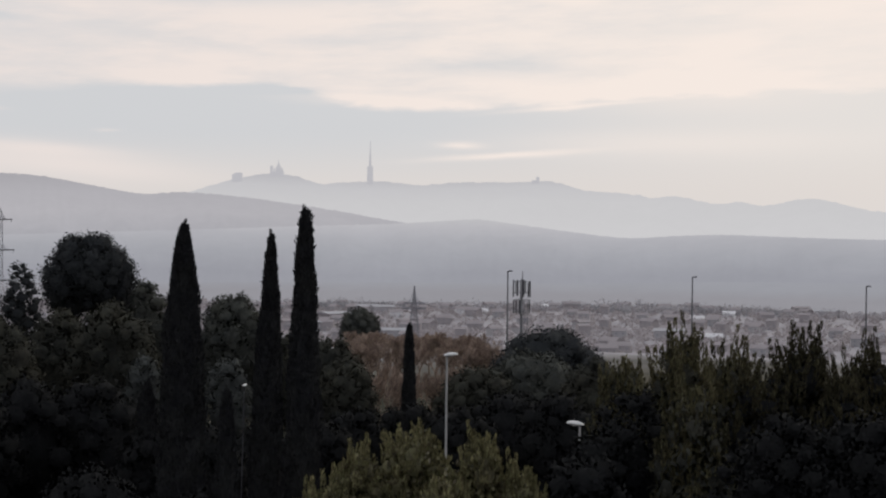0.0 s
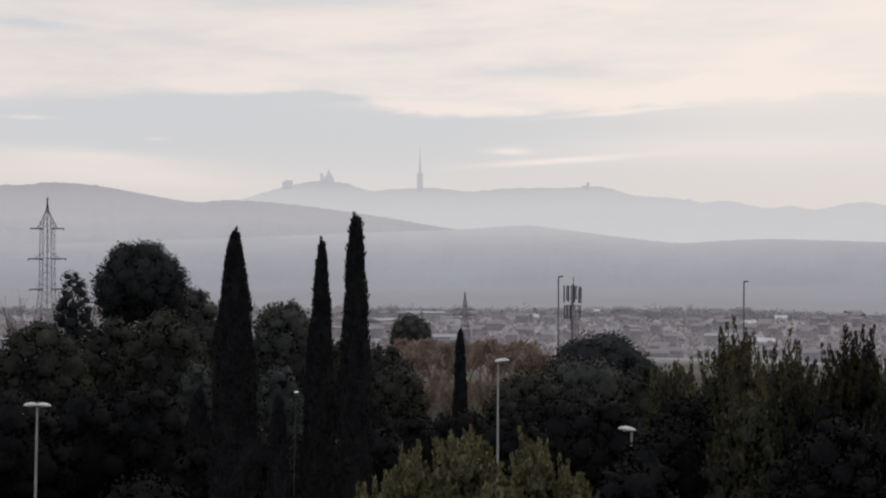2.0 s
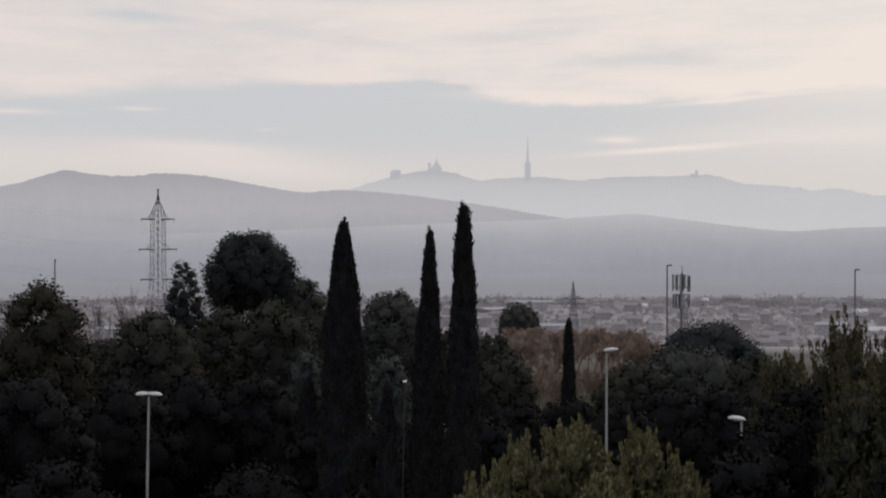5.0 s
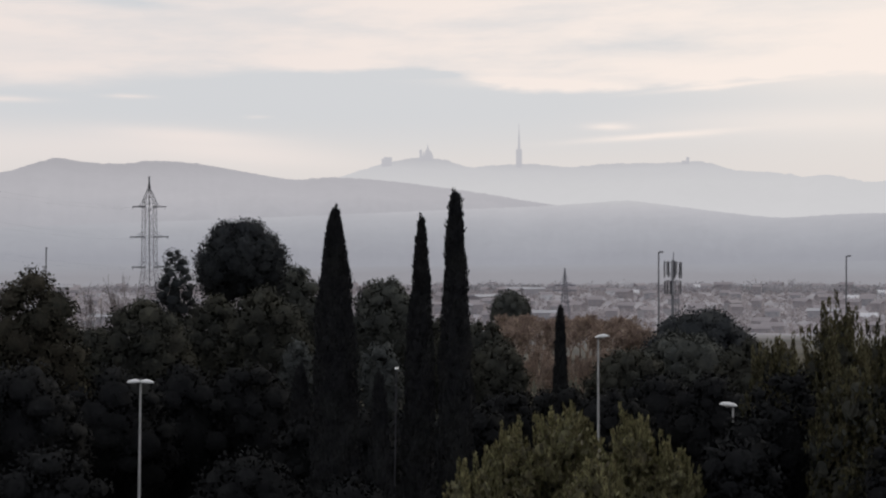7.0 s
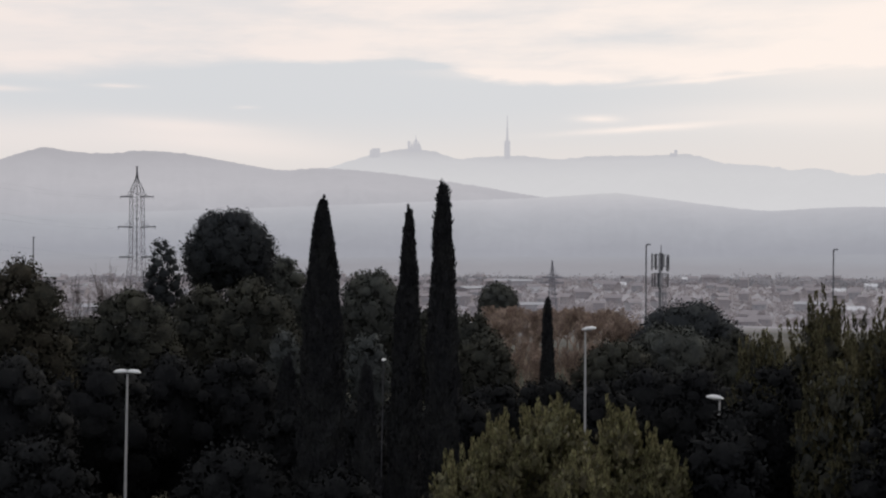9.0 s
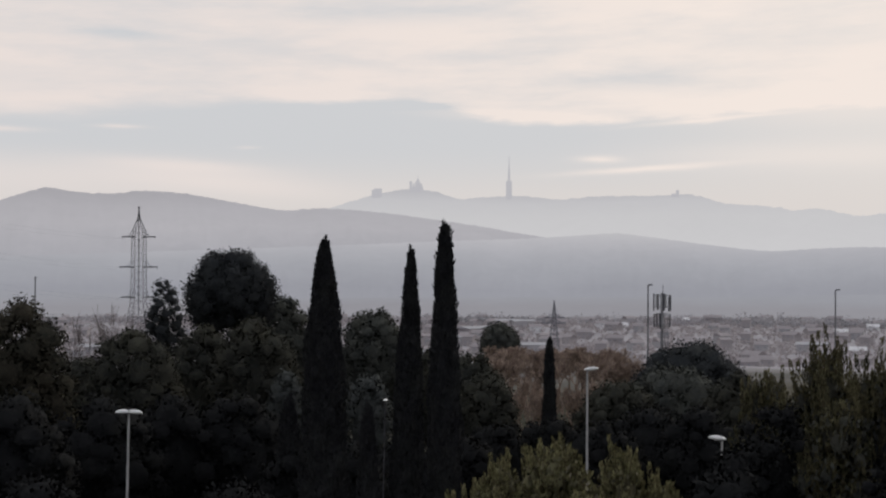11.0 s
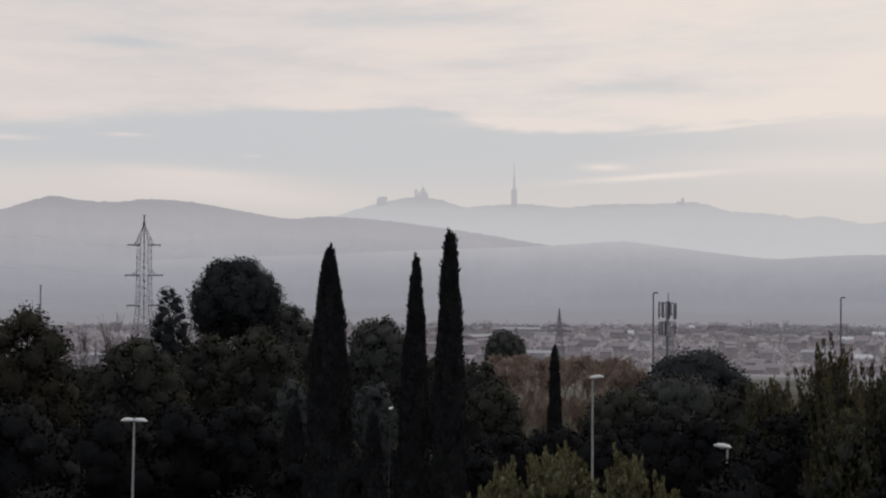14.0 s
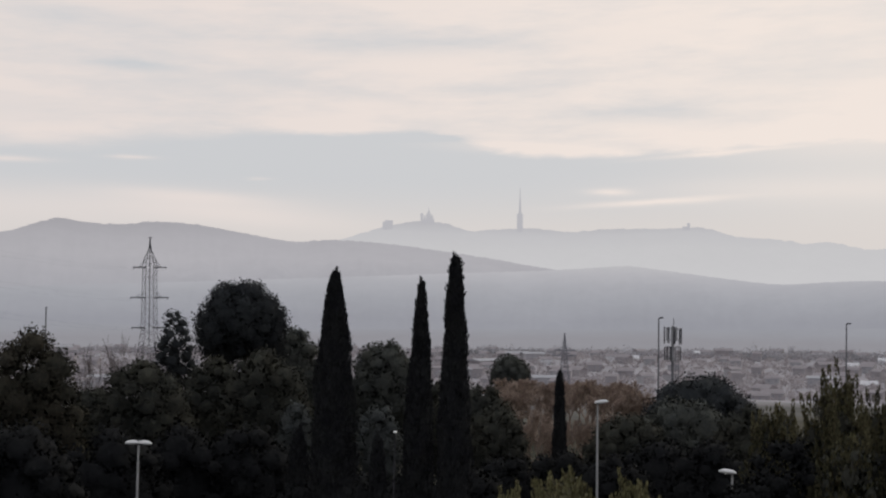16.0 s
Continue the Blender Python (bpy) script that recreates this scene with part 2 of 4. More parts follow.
def thing(name, at, label, category, group="", kind=""):
    e = new(name)
    e.location = at
    e.empty_display_size = 0.5
    return tagged(e, label, category, group, kind)


DEPTH = 1.6199                   # the plan's bearings are drawn at this depth scale


def spot(az, d):
    """Place on the plan at a bearing and distance, stretched away from the viewpoint."""
    return d * math.sin(radians(az)), d * math.cos(radians(az)) * DEPTH


def height(el, d):
    return EYE + d * math.tan(radians(el))


def ground_z(x, y):
    """The car park terrace, the slope below it and the valley floor of the town."""
    y = y / DEPTH
    d = math.hypot(x, y)
    s = min(max((d - 150) / 600, 0), 1)
    z = -57 * s * s * (3 - 2 * s)
    if d > 120:
        z += min((d - 120) / 400, 1) * 3.0 * noise.noise((x * 0.006, y * 0.006, 0))
    return z


def tube(bm, a, b, r0, r1, seg=8):
    a, b = Vector(a), Vector(b)
    v = b - a
    m = Matrix.Translation((a + b) / 2) @ v.to_track_quat("Z", "Y").to_matrix().to_4x4()
    bmesh.ops.create_cone(bm, cap_ends=True, segments=seg, radius1=r0, radius2=r1, depth=v.length, matrix=m)


def rod(bm, pts, r, seg=5):
    """One unbroken bar along several points."""
    rings = []
    for i, p in enumerate(pts):
        way = Vector(pts[min(i + 1, len(pts) - 1)]) - Vector(pts[max(i - 1, 0)])
        q = way.to_track_quat("Z", "Y")
        rings.append([bm.verts.new(Vector(p) + q @ Vector((r * math.cos(k * 2 * math.pi / seg), r * math.sin(k * 2 * math.pi / seg), 0))) for k in range(seg)])
    for a, b in zip(rings, rings[1:]):
        for k in range(seg):
            bm.faces.new((a[k], a[(k + 1) % seg], b[(k + 1) % seg], b[k]))
    bm.faces.new(rings[0][::-1])
    bm.faces.new(rings[-1])


def box(bm, c, size, bevel=0.0, m=None):
    g = bmesh.ops.create_cube(bm, size=1.0, matrix=(m or Matrix()) @ Matrix.Translation(c) @ Matrix.Diagonal((*size, 1)))
    if bevel:
        edges = list({e for v in g["verts"] for e in v.link_edges})
        bmesh.ops.bevel(bm, geom=edges, offset=bevel, segments=2, affect="EDGES")


# ---------------------------------------------------------------- ground
def make_ground():
    angles = np.radians(np.concatenate([np.arange(-180, -40, 10), np.arange(-40, 50, 1.5), np.arange(50, 180, 10)]))
    radii = np.concatenate([[0.01], np.arange(10, 150, 10), np.arange(150, 800, 25), np.arange(800, 1700, 60), [1900, 2400, 3200, 4800]])
    verts = [(r * math.sin(a), r * math.cos(a) * DEPTH, ground_z(r * math.sin(a), r * math.cos(a) * DEPTH)) for r in radii for a in angles]
    k = len(angles)
    faces = [(i * k + j, i * k + (j + 1) % k, (i + 1) * k + (j + 1) % k, (i + 1) * k + j) for i in range(len(radii) - 1) for j in range(k)]
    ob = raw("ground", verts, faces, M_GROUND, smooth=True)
    tagged(ob, "dry winter grass and earth sloping down to the valley", "ground", kind="structure")


make_ground()


# ---------------------------------------------------------------- mountains
def profile(points):
    """Smooth line through (azimuth, elevation) points, with fine crest roughness."""
    p = sorted(points)
    xs, ys = np.array([q[0] for q in p]), np.array([q[1] for q in p])

    def f(a):
        i = int(np.clip(np.searchsorted(xs, a) - 1, 0, len(xs) - 2))
        t = float(np.clip((a - xs[i]) / (xs[i + 1] - xs[i]), 0, 1))
        m0 = (ys[i + 1] - ys[max(i - 1, 0)]) / max(xs[i + 1] - xs[max(i - 1, 0)], 1e-6)
        m1 = (ys[min(i + 2, len(ys) - 1)] - ys[i]) / max(xs[min(i + 2, len(ys) - 1)] - xs[i], 1e-6)
        h = xs[i + 1] - xs[i]
        return float((2 * t ** 3 - 3 * t * t + 1) * ys[i] + (t ** 3 - 2 * t * t + t) * h * m0 + (3 * t * t - 2 * t ** 3) * ys[i + 1] + (t ** 3 - t * t) * h * m1)
    return f


def mountain(name, crest, a0, a1, d_foot, d_crest, mat, label, rough=0.03, seed=0.0, z_foot=-62.0):
    f = profile(crest)
    cols, rows = int((a1 - a0) / 0.05), 30
    verts = []
    for j in range(rows + 1):
        t = j / rows
        for i in range(cols + 1):
            a = a0 + (a1 - a0) * i / cols
            if j <= rows - 2:
                u = t * rows / (rows - 2)
                d = d_foot + (d_crest - d_foot) * u
                smooth_top = height(f(a), d_crest)
                top = height(f(a) + rough * noise.fractal((a * 3.0, seed, 0), 0.7, 2.2, 6) + rough * 0.7 * max(noise.noise((a * 9.0, seed, 4.0)), 0), d_crest)
                bend = a + 1.2 * u * noise.noise((a * 0.3, seed, 3.0))
                top = smooth_top + (top - smooth_top) * u ** 40
                rel = noise.fractal((bend * 0.5, u * 2.0, seed), 0.9, 2.0, 4) + 0.9 * (0.45 - abs(noise.noise((bend * 0.8, u * 1.8, seed + 5))))
                rel += 0.4 * (0.45 - abs(noise.noise((bend * 2.2, u * 3.0, seed + 8))))
                z = z_foot + (top - z_foot) * (u ** 1.15) + rel * (1 - u) * u * (top - z_foot) * 0.45
            else:
                d = d_crest + (j - rows + 2) * 20
                z = verts[(rows - 2) * (cols + 1) + i][2] - (j - rows + 2) * 15
            verts.append((*spot(a, d), z))
    k = cols + 1
    faces = [(j * k + i, j * k + i + 1, (j + 1) * k + i + 1, (j + 1) * k + i) for j in range(rows) for i in range(cols)]
    ob = raw(name, verts, faces, mat, smooth=True)
    return tagged(ob, label, "mountain", kind="structure")


FAR = [(-27.48, 1.21), (-12.01, 1.31), (-6.63, 1.49), (-4.64, 2.07), (-3.63, 2.39), (-2.63, 2.67), (-1.12, 2.95), (0.13, 2.82), (1.14, 2.52),
       (2.14, 2.59), (3.90, 2.65), (5.64, 2.50), (7.13, 2.63), (9.84, 2.66), (11.41, 2.69), (12.74, 2.33),
       (14.96, 2.14), (15.67, 1.99), (16.59, 2.07), (18.42, 1.74), (19.32, 1.84), (20.21, 1.67), (22.18, 1.97),
       (24.68, 1.45), (28.07, 1.33), (31.84, 1.06)]
NEAR = [(-29.42, 1.52), (-23.38, 1.71), (-19.00, 2.18), (-17.64, 2.58), (-16.72, 2.83), (-15.56, 2.67), (-14.15, 2.61), (-12.73, 2.75), (-10.80, 2.64),
        (-9.09, 2.35), (-6.63, 1.97), (-4.89, 2.07), (-2.13, 1.87), (1.89, 1.33), (3.65, 1.03), (5.64, 0.72),
        (10.33, 0.04), (15.11, -0.58), (31.86, -0.97)]
LOW = [(-29.44, -0.45), (-16.74, -0.04), (-7.13, 0.32), (0.38, 0.63), (4.40, 0.78), (6.89, 0.94), (8.12, 1.01), (9.84, 0.81), (11.78, 0.55),
       (13.70, 0.32), (14.88, 0.25), (16.74, 0.36), (18.57, 0.43), (20.79, 0.37), (24.64, 0.28), (31.85, 0.31)]
FOOT = [(-29.46, -1.54), (-19.03, -1.51), (-9.60, -1.89), (2.89, -1.83), (12.75, -1.76), (19.70, -1.57), (31.86, -1.52)]

# air haze is painted into these glowing height ramps
M_FAR = distance("far_mountain_haze_glow", [(0.0, srgb(204, 203, 205)), (0.5, srgb(202, 201, 203)), (0.8, srgb(197, 196, 199)), (1.0, srgb(187, 186, 190))], 44, 158, 0.03, 0.005)
M_NEAR = distance("near_mountain_haze_glow", [(0.0, srgb(162, 162, 169)), (0.3, srgb(171, 170, 176)), (0.55, srgb(179, 177, 182)), (0.8, srgb(176, 174, 179)), (1.0, srgb(169, 167, 172))], -14, 133, 0.06, 0.005, spurs=0.02)
M_LOW = distance("low_mountain_haze_glow", [(0.0, srgb(153, 154, 162)), (0.35, srgb(163, 164, 171)), (0.65, srgb(174, 174, 180)), (0.85, srgb(184, 183, 188)), (1.0, srgb(192, 191, 194))], -27, 49, 0.06, 0.005, spurs=0.02)
M_FOOT = distance("valley_haze_glow", [(0.0, srgb(148, 147, 153)), (0.3, srgb(153, 154, 161)), (1.0, srgb(157, 158, 166))], -45, -10, 0.06, 0.005, spurs=0.02)
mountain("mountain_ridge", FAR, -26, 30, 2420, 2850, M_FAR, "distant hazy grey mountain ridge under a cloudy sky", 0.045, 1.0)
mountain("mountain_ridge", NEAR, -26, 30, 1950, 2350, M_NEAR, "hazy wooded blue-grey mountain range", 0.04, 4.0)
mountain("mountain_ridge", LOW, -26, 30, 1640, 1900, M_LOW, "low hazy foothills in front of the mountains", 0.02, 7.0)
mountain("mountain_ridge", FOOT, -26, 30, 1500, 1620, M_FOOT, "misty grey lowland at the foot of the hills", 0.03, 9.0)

# ridge buildings glow in a painted haze tone; they are not light sources
M_RIDGE = distance("haze_glow_masonry", [(0.0, srgb(186, 185, 190)), (1.0, srgb(179, 179, 184))], 130, 200, 0.0)


def ridge_things():
    d = 2835
    az, el = 3.37, 2.53
    x, y = spot(az, d)
    z = height(el, d) - 6
    s = d / 2277.0
    tw = thing("communications_tower", (x, y, z), "tall slender telecommunications tower with a thin mast on the ridge", "tower")
    bm = bmesh.new()
    tube(bm, (0, 0, 0), (0, 0, 36 * s), 4.4 * s, 4.4 * s, 10)
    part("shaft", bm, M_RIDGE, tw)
    for k in range(6):
        bm = bmesh.new()
        tube(bm, (0, 0, (5 + k * 5.2) * s), (0, 0, (9.4 + k * 5.2) * s), 6.0 * s, 6.0 * s, 6)
        part("pod_floor", bm, M_RIDGE, tw)
    bm = bmesh.new()
    tube(bm, (0, 0, 34 * s), (0, 0, 58 * s), 2.4 * s, 1.5 * s, 8)
    tube(bm, (0, 0, 58 * s), (0, 0, 81 * s), 1.2 * s, 0.5 * s, 8)
    part("mast", bm, M_RIDGE, tw, "thin steel mast")

    az, el = -0.70, 2.89
    x, y = spot(az, d)
    ch = thing("hilltop_church", (x, y, height(el, d) - 4), "hazy hilltop church with pointed towers on the summit", "church")
    bm = bmesh.new()
    box(bm, (0, 0, 4.5 * s), (20 * s, 14 * s, 9 * s), 0.4 * s)
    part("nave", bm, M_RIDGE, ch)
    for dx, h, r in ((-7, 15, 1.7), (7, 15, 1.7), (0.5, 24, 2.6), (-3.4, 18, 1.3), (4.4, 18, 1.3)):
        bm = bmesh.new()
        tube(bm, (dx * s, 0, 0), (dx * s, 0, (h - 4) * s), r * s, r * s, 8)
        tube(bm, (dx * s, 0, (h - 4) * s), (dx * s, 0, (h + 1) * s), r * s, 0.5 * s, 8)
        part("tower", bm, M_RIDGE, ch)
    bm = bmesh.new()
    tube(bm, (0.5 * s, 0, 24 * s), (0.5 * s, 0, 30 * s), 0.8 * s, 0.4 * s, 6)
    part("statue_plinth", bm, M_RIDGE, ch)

    az, el = -1.00, 2.90
    x, y = spot(az, d)
    wt = thing("water_tower", (x, y, height(el, d) - 4), "slim hazy tower beside the hilltop church", "tower")
    bm = bmesh.new()
    tube(bm, (0, 0, 0), (0, 0, 14 * s), 2.3 * s, 2.3 * s, 10)
    part("shaft", bm, M_RIDGE, wt)
    bm = bmesh.new()
    tube(bm, (0, 0, 14 * s), (0, 0, 19 * s), 2.9 * s, 2.2 * s, 10)
    part("tank", bm, M_RIDGE, wt)

    az, el = -2.51, 2.67
    x, y = spot(az, d)
    ho = thing("hilltop_building", (x, y, height(el, d) - 6), "square hazy hotel block on the mountainside", "building")
    bm = bmesh.new()
    box(bm, (0, 0, 7 * s), (18 * s, 12 * s, 14 * s), 0.4 * s)
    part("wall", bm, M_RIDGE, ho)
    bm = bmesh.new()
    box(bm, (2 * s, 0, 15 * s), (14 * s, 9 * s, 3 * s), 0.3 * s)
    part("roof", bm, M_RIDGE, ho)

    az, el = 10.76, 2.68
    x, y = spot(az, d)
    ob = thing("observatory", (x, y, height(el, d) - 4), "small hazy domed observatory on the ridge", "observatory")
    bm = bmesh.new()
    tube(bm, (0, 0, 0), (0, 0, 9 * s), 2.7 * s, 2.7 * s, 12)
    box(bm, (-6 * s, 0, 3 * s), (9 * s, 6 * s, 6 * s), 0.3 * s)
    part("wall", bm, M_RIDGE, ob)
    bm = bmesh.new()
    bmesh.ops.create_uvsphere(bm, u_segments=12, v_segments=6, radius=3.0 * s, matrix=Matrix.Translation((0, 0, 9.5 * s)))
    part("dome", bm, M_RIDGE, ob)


ridge_things()


# ---------------------------------------------------------------- foliage
ICO = None


def ico():
    global ICO
    if ICO is None:
        bm = bmesh.new()
        bmesh.ops.create_icosphere(bm, subdivisions=2, radius=1.0)
        v = np.array([p.co[:] for p in bm.verts])
        f = np.array([[q.index for q in p.verts] for p in bm.faces])
        bm.free()
        ICO = (v, f)
    return ICO


def leaf_quads(pos, axis, side, length, width):
    """Rhombic leaf sprays at pos, along axis, as wide as side."""
    a = axis * (length[:, None] / 2)
    b = side * (width[:, None] / 2)
    v = np.stack([pos - a, pos + b - a * 0.1, pos + a, pos - b - a * 0.1], 1).reshape(-1, 3)
    f = np.arange(len(v), dtype=np.int32).reshape(-1, 4)
    return v, f


def unit(v):
    return v / np.maximum(np.linalg.norm(v, axis=1, keepdims=True), 1e-9)


def lump_points(rng, lumps, count, shell=(0.62, 1.08)):
    """Points near the outer skin of many ellipsoids, with the outward way; those deep inside others are left out."""
    c = np.array([l[0] for l in lumps], dtype=float)
    r = np.array([l[1] for l in lumps], dtype=float)
    w = (r[:, 0] * r[:, 2])
    pick = rng.choice(len(lumps), size=count, p=w / w.sum())
    n = unit(rng.normal(size=(count, 3)))
    k = rng.uniform(*shell, size=(count, 1))
    p = c[pick] + n * r[pick] * k
    keep = np.ones(count, bool)
    for i in range(len(lumps)):
        inside = (((p - c[i]) / r[i]) ** 2).sum(1) < 0.5
        keep &= ~(inside & (pick != i))
    return p[keep], n[keep]


def crown_mesh(rng, lumps, count, leaf, lift=0.3, ragged=0.0, core=0.74):
    """Leaf sprays over rounded boughs, shaded softly along each bough's outward way."""
    p, n = lump_points(rng, lumps, count, (0.66, 1.12))
    p = p + n * np.minimum(rng.exponential(0.05 + ragged, size=(len(p), 1)), 0.2 + ragged * 1.5)
    ax = unit(n * 0.3 + rng.normal(size=p.shape) * 0.7 + np.array([0, 0, lift]))
    sd_ = unit(np.cross(ax, n + rng.normal(size=p.shape) * 0.45))
    turn = np.sign((np.cross(sd_, ax) * n).sum(1, keepdims=True))
    sd_ = sd_ * np.where(turn == 0, 1, turn)
    L = leaf * rng.uniform(0.6, 1.4, len(p))
    v, f = leaf_quads(p, ax, sd_, L, L * rng.uniform(0.45, 0.75, len(p)))
    iv, jf = ico()
    c0 = np.array(lumps[0][0])
    whole = unit((p - c0) / np.array(lumps[0][1]))
    soft = unit(n * 0.28 + whole * 0.8 + rng.normal(size=p.shape) * 0.18)
    vs, fs, ns, off = [v], [f[:, [0, 1, 2]], f[:, [0, 2, 3]]], [np.repeat(soft, 4, axis=0)], len(v)
    for c, r in lumps:
        wob = 1 + 0.08 * rng.normal(size=(len(iv), 1))
        q = np.array(c) + iv * np.array(r) * (core if off == len(v) else core * 0.93) * wob
        vs.append(q)
        ns.append(unit(iv * 0.12 + unit((q - c0) / np.array(lumps[0][1])) + rng.normal(size=q.shape) * 0.15))
        fs.append(jf + off)
        off += len(iv)
    return np.concatenate(vs), np.concatenate(fs), np.concatenate(ns)


def limbs(bm, rng, h, r, spread, n):
    """A tapered trunk with limbs that fork into the crown."""
    top = Vector((rng.normal() * 0.3, rng.normal() * 0.3, h * 0.75))
    tube(bm, (0, 0, -0.2), top, r, r * 0.45, 9)
    for k in range(n):
        a = k * 2.4 + rng.uniform(0, 0.6)
        s = top * rng.uniform(0.45, 0.95)
        e = s + Vector((math.cos(a) * spread, math.sin(a) * spread, h * rng.uniform(0.12, 0.3)))
        tube(bm, s, e, r * 0.4, r * 0.15, 6)


def round_tree(name, az, el, d, width, seed, mat, label, leaf=0.34, lumps=26, low=0.15, dens=1.0, flat=1.0, group="", lump=0.34, ragged=0.0, species="tree", tall=2.2, most=24000, cone=False):
    """Broad crown of many rounded boughs. el: elevation of its top, width in metres."""
    lumps = int(lumps * 1.7)
    rng = np.random.default_rng(seed)
    x, y = spot(az, d)
    g = ground_z(x, y)
    h = height(el, d) - g
    t = thing(name, (x, y, g), label, species, group)
    R = width / 2
    zc, H = h * (1 + low) / 2, h * (1 - low) / 2
    H = min(H, R * tall)
    zc = h - H
    ls = [((0, 0, zc), (R * 0.82, R * 0.82, H * 0.86))]
    for k in range(lumps):
        zz = 1 - 1.8 * (k + 0.5) / lumps + rng.uniform(-0.06, 0.06)
        rr = math.sqrt(max(1 - zz * zz, 0)) ** flat
        a = k * 2.39996 + rng.uniform(-0.4, 0.4)
        s = rng.uniform(lump * 0.5, lump * 1.25)
        q = 1 - s * 0.95
        ls.append(((math.cos(a) * rr * R * q, math.sin(a) * rr * R * q, zc + zz * (H - s * R * 0.8)), (s * R, s * R, s * R * rng.uniform(0.75, 1.0))))
    if cone:
        ls = [((0, 0, h * 0.55), (R * 0.28, R * 0.28, h * 0.36))]
        for k in range(lumps):
            u = (k + 0.5) / lumps
            a, r = k * 2.39996, R * (1 - u) ** 0.5 * rng.uniform(0.55, 0.95)
            s = rng.uniform(0.45, 0.8) * (1 - 0.5 * u)
            ls.append(((math.cos(a) * r, math.sin(a) * r, h * (0.3 + 0.67 * u)), (s * 1.25, s * 1.25, s)))
    area = 4 * math.pi * R * R * 1.6 * max(H / R, 1) ** 0.7
    leaf *= 0.66
    count = int(min(area / (leaf * leaf * 0.3) * 0.9 * dens, most))
    v, f, nn = crown_mesh(rng, ls, count, leaf, ragged=ragged)
    raw("crown", v, f, mat, t, normals=nn)
    bm = bmesh.new()
    limbs(bm, rng, zc, 0.16 + 0.018 * h, R * 0.5, 5)
    part("trunk", bm, M_BARK, t)
    return t


def cypress(az, el, d, width, seed, label, mat=None, shape=1.0, lean=0.0):
    """Columnar cypress: flame-shaped, with ragged upright sprays and a thin bent tip."""
    rng = np.random.default_rng(seed)
    x, y = spot(az, d)
    g = ground_z(x, y)
    h = height(el, d) - g
    t = thing("cypress_tree", (x - h * math.sin(radians(lean)), y, g), label, "tree", "cypress trees")
    t.rotation_euler = (0, radians(lean), 0)
    R = width / 2

    def radius(u):
        return R * np.clip(((1 - u) ** shape) * (1.0 - 0.25 * np.exp(-u * 14)), 0.0, 1) * (0.93 + 0.07 * np.sin(u * 9 + seed)) + 0.04

    count = int(min(2 * math.pi * R * h * 0.6 / 0.006, 26000))
    u = rng.uniform(0.03, 1.0, count) ** 0.9
    a = rng.uniform(0, 2 * math.pi, count)
    lob = 1 + 0.10 * np.sin(a * 5 + np.sin(u * 23 + seed) * 2.2) + 0.07 * np.sin(a * 3 - u * 37)
    r = radius(u) * lob * rng.uniform(0.86, 1.06, count) + rng.exponential(0.025, count)
    p = np.stack([np.cos(a) * r, np.sin(a) * r, u * h], 1)
    ax = unit(np.stack([np.cos(a) * 0.28, np.sin(a) * 0.28, np.ones(count)], 1) + rng.normal(size=(count, 3)) * 0.22)
    sd_ = unit(np.cross(ax, rng.normal(size=(count, 3))))
    L = rng.uniform(0.12, 0.34, count)
    v, f = leaf_quads(p, ax, sd_, L, L * 0.32)
    # wispy bent tip
    k = 60
    tu = rng.uniform(0, 1, k)
    tp = np.stack([0.14 * tu ** 2 * math.cos(seed) + rng.normal(size=k) * 0.05, rng.normal(size=k) * 0.05, h - 0.25 + tu * 0.5], 1)
    tax = unit(np.stack([rng.normal(size=k) * 0.5 + 0.2 * math.cos(seed), rng.normal(size=k) * 0.4, np.ones(k)], 1))
    tv, tf = leaf_quads(tp, tax, unit(np.cross(tax, rng.normal(size=(k, 3)))), np.full(k, 0.22), np.full(k, 0.05))
    seg, rings = 20, 40
    cu = np.linspace(0.02, 0.985, rings)
    ca = np.linspace(0, 2 * math.pi, seg, endpoint=False)
    U, A = np.meshgrid(cu, ca, indexing="ij")
    rad = radius(U) * (1 + 0.10 * np.sin(A * 5 + np.sin(U * 23 + seed) * 2.2) + 0.07 * np.sin(A * 3 - U * 37)) * 0.9
    cv = np.stack([np.cos(A) * rad, np.sin(A) * rad, U * h], -1).reshape(-1, 3)
    cf = np.array([(i * seg + j, i * seg + (j + 1) % seg, (i + 1) * seg + (j + 1) % seg, (i + 1) * seg + j) for i in range(rings - 1) for j in range(seg)])
    raw("crown", np.concatenate([v, tv, cv]), np.concatenate([f, tf + len(v), cf + len(v) + len(tv)]), mat or M_CYPRESS, t)
    bm = bmesh.new()
    tube(bm, (0, 0, -0.2), (0, 0, h * 0.6), 0.24, 0.08, 8)
    part("trunk", bm, M_BARK, t)
    return t


